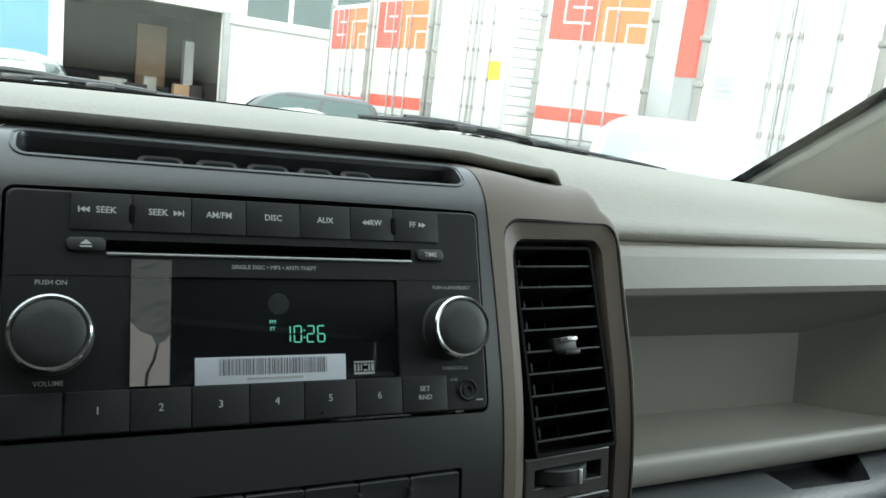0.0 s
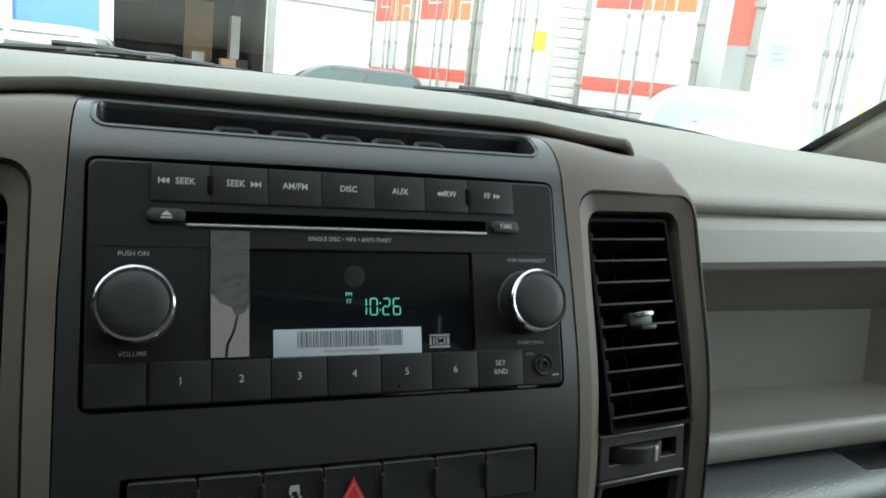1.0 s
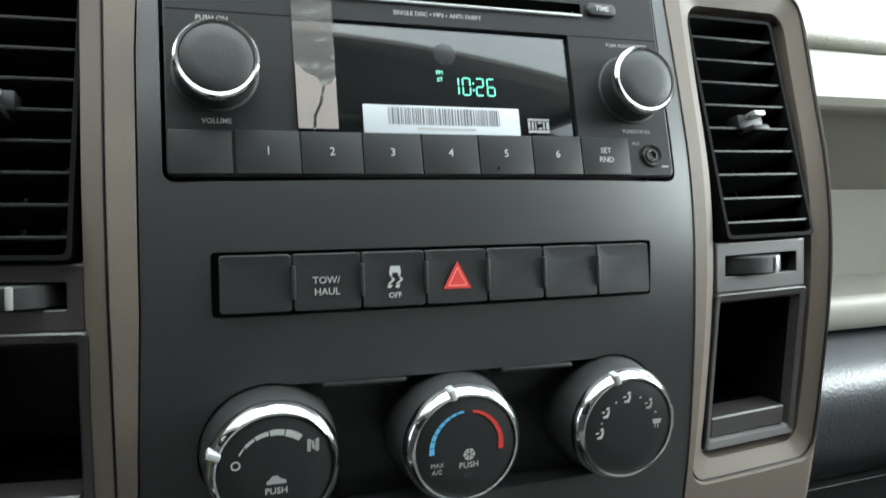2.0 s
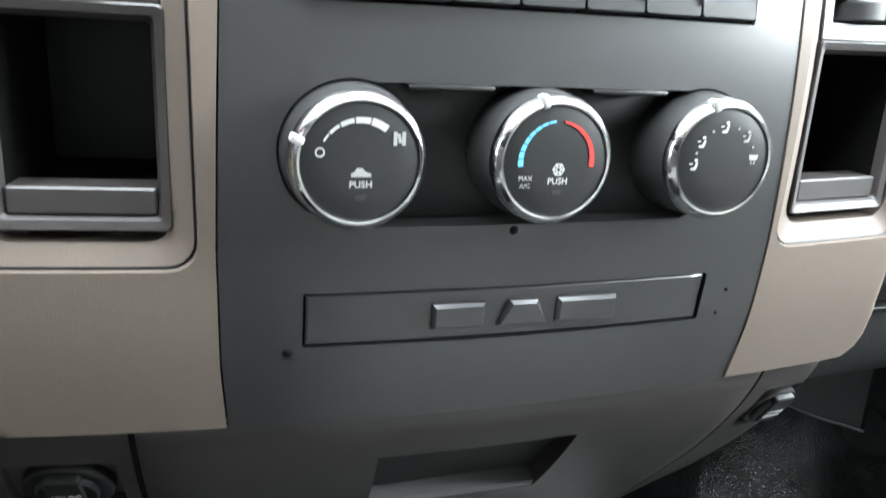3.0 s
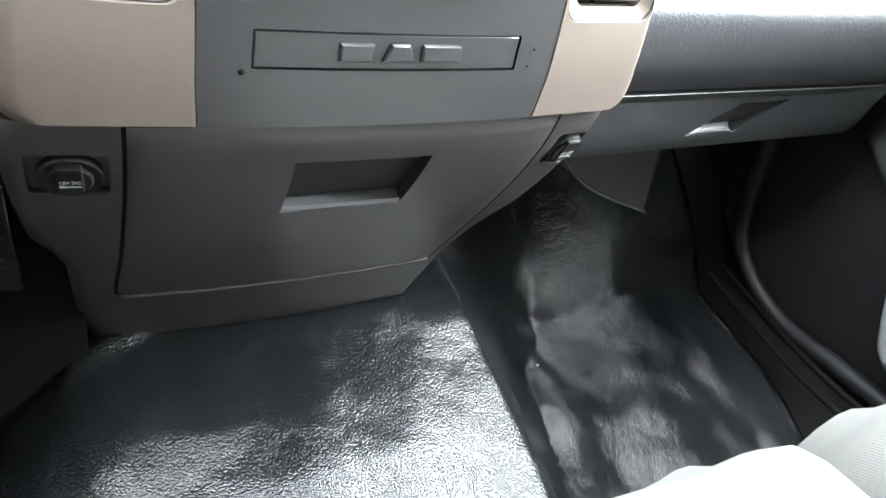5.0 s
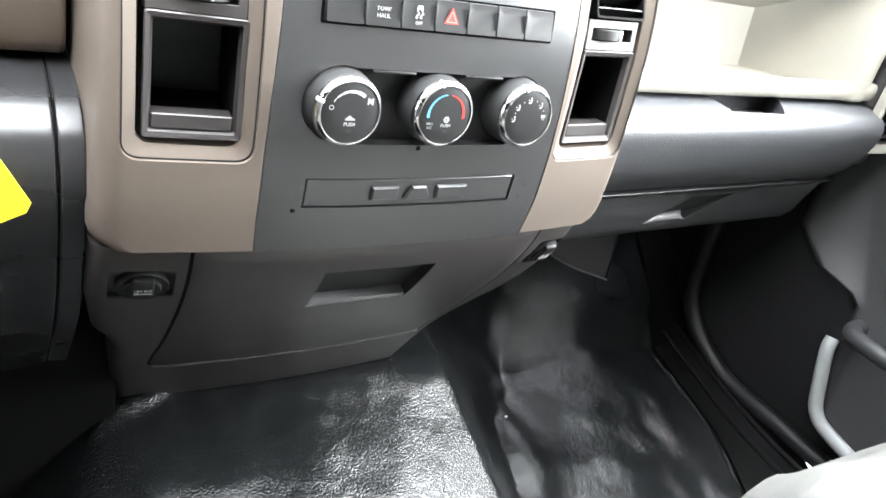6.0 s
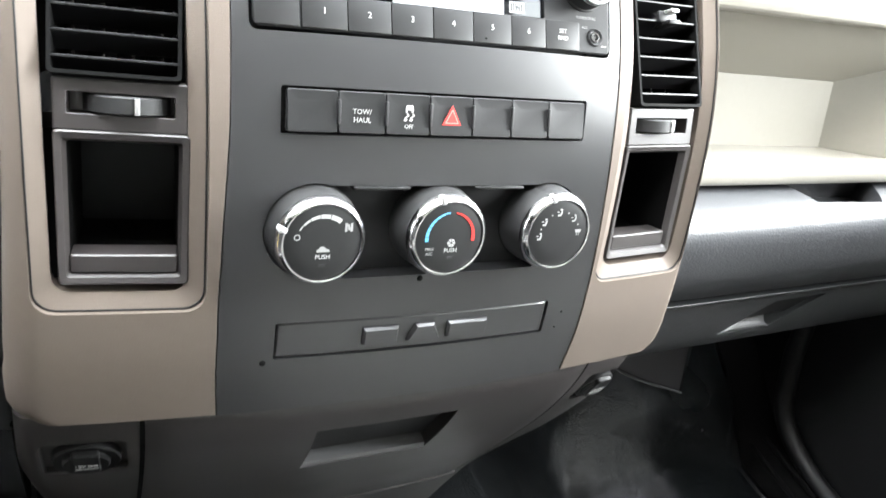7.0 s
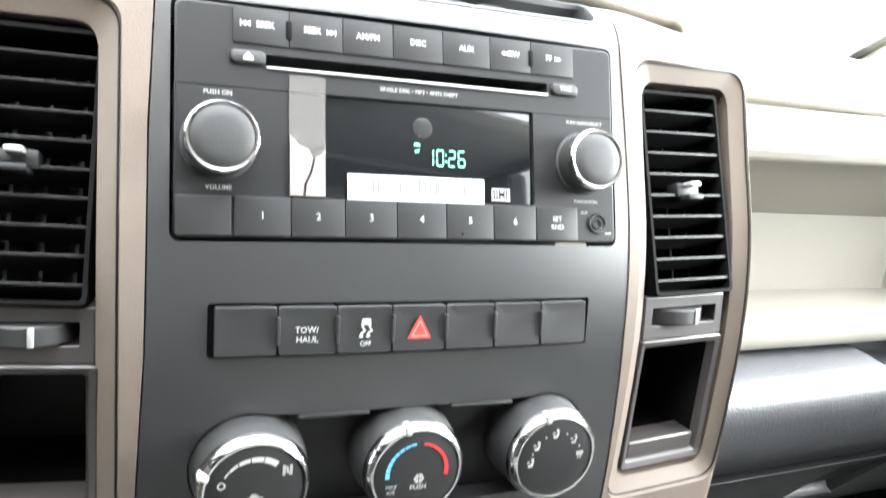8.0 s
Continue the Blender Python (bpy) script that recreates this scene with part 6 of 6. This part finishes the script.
# inner walls and roof in near black that paints the dim indoors
block("interior", WORKSHOP, hall, m, (-3.75, 7.0, 0.0), (2.25, 7.2, 4.6), 0.0, "interior wall, its dimness painted near black")
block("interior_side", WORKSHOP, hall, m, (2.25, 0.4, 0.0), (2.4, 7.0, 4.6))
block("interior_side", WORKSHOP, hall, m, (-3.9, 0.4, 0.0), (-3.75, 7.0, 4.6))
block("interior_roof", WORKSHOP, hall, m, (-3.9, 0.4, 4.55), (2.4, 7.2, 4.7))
rng = random.Random(12)
for i in range(6):
    x = 3.2 + i * 2.0
    w = block("window", CAR_GLASS, hall, m, (x, -0.02, 4.55), (x + 1.8, 0.02, 6.2), 0.0, "grey glazed window")
    block("mullion", WALL, w, m, (x + 1.8, -0.05, 4.5), (x + 2.0, 0.05, 6.3))
block("shelf_rack", STEEL, hall, m, (1.35, 3.0, 0.0), (1.75, 3.6, 3.3), 0.0, "grey storage rack")
block("partition", WOOD, hall, m, (-0.4, 5.0, 0.0), (0.9, 5.2, 3.9), 0.0, "brown wooden partition")
for i in range(8):
    x, y, wide, high = -2.6 + 4.4 * i / 7 + rng.uniform(-0.25, 0.25), rng.uniform(1.4, 4.2), rng.uniform(0.5, 1.1), rng.uniform(1.1, 1.6)
    bm = bmesh.new()
    box(bm, (-wide / 2, -0.3, 0), (wide / 2, 0.3, high), 0.03)
    tagged(part("crate", bm, rng.choice((WOOD, POST, WORKSHOP, WORKSHOP)), None, "", m @ Matrix.Translation((x, y, 0))), "stacked crate inside the dim workshop", "crate", "workshop crates")


def car(bearing, far, turn, paint, length, width, high, hood, boot, label, glass=None):
    """A parked car: lower body, glasshouse, panes, pillars and wheels; its rear faces the cab."""
    m = outdoors(bearing, far, turn)
    th = thing("parked_car", m.translation, label, "car", "parked cars")
    w, belt = width / 2, high * 0.58
    bm = bmesh.new()
    sec = lambda x, e: [(x, 0.0 + e, 0.28), (x, -0.02 + e, 0.55), (x, 0.03 + e, belt - 0.05), (x, 0.10 + e, belt), (x, length - 0.25 - e, belt * 0.92), (x, length - 0.03 - e, belt * 0.72), (x, length - e, 0.45), (x, length - 0.05 - e, 0.28)]
    loft(bm, [sec(-w, 0.10), sec(-w * 0.95, 0.03), sec(-w * 0.5, 0.0), sec(w * 0.5, 0.0), sec(w * 0.95, 0.03), sec(w, 0.10)])
    bevel(part("body", bm, paint, th, "", m), 0.05, 3)
    y0, y1, tall = boot, length - hood, high - belt + 0.03
    slope = 0.14 + 0.35 * (boot > 0.3)

    def rear(k):
        return y0 + slope * k + 0.35 * k ** 8

    def nose(k):
        return y1 - 0.72 * k - 0.55 * k ** 8

    def half(k):
        return (w - 0.05) * (1 - 0.19 * k) - 0.16 * k ** 8

    def at_height(k):
        return belt - 0.03 + tall * (k - 0.02 * k ** 8)
    bm = bmesh.new()
    rings = []
    for k in (0.0, 0.2, 0.4, 0.6, 0.75, 0.85, 0.92, 0.97, 1.0):
        h, a, b = half(k), rear(k), nose(k)
        rings.append([(x, y, at_height(k)) for x, y in ((-h, a + 0.10), (-h + 0.10, a), (-h * 0.4, a - 0.03), (h * 0.4, a - 0.03), (h - 0.10, a), (h, a + 0.10), (h, b - 0.12), (h - 0.12, b), (h * 0.4, b + 0.05), (-h * 0.4, b + 0.05), (-h + 0.12, b), (-h, b - 0.12))])
    loft(bm, rings)
    part("roof", bm, paint, th, "", m)
    heights = span(0.10, 0.80, 6)
    panes = [("side_window", s, u0, u1) for s in (-1, 1) for u0, u1 in ((0.0, 0.46), (0.50, 1.0))]
    for name, s, u0, u1 in panes:
        bm = bmesh.new()
        sheet(bm, span(u0, u1, 3), heights, lambda u, k: Vector((s * (half(k) + 0.008), rear(k) + 0.17 + (nose(k) - rear(k) - 0.34) * u, at_height(k))), 0.012, (-s, 0, 0))
        part(name, bm, glass or CAR_GLASS, th, "car glass, dark tinted or painted with a pale reflection", m)
    for name, y_of, push, out in (("rear_window", rear, 1, -0.042), ("windscreen", nose, -1, 0.062)):
        bm = bmesh.new()
        sheet(bm, (-0.80, -0.4, 0.4, 0.80), heights, lambda u, k: Vector((u * half(k), y_of(k) + out * (1 - 0.75 * (abs(u) > 0.5)), at_height(k))), 0.02, (0, push, 0))
        part(name, bm, glass or CAR_GLASS, th, "car glass, dark tinted or painted with a pale reflection", m)
    for s in (-1, 1):
        bm = bmesh.new()
        box(bm, (s * (w + 0.06) - 0.09, y1 - 0.42, belt - 0.02), (s * (w + 0.06) + 0.09, y1 - 0.34, belt + 0.12), 0.03)
        part("mirror", bm, paint, th, "", m)
    for s in (-1, 1):
        for y in (0.75, length - 0.85):
            bm = bmesh.new()
            lathe(bm, [(0.26, -0.11), (0.32, -0.08), (0.32, 0.08), (0.26, 0.11)], 28)
            part("wheel", bm, RUBBER, th, "", m @ pose(s * (w - 0.12), y, 0.32, 0, 0, 90))
        block("tail_lamp", SIGN_RED, th, m, (s * (w - 0.12) - 0.10, -0.025, belt - 0.28), (s * (w - 0.12) + 0.06, 0.05, belt - 0.08), 0.02, "red tail lamp")
    return th


car(20.2, 18.6, 100, CAR_GREY, 4.7, 1.85, 1.62, 1.35, 0.1, "dark grey sport utility car parked in the yard")
car(19.5, 15.8, 104, CAR_WHITE, 3.7, 1.6, 1.31, 1.1, 0.45, "white saloon car parked in the yard")
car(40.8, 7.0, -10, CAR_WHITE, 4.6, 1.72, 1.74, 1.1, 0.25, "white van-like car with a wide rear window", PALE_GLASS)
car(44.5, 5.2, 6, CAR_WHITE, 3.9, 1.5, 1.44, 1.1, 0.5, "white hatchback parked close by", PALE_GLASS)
car(-0.5, 14.0, 78, CAR_WHITE, 4.8, 1.85, 1.72, 1.3, 0.2, "white van parked before the workshop")
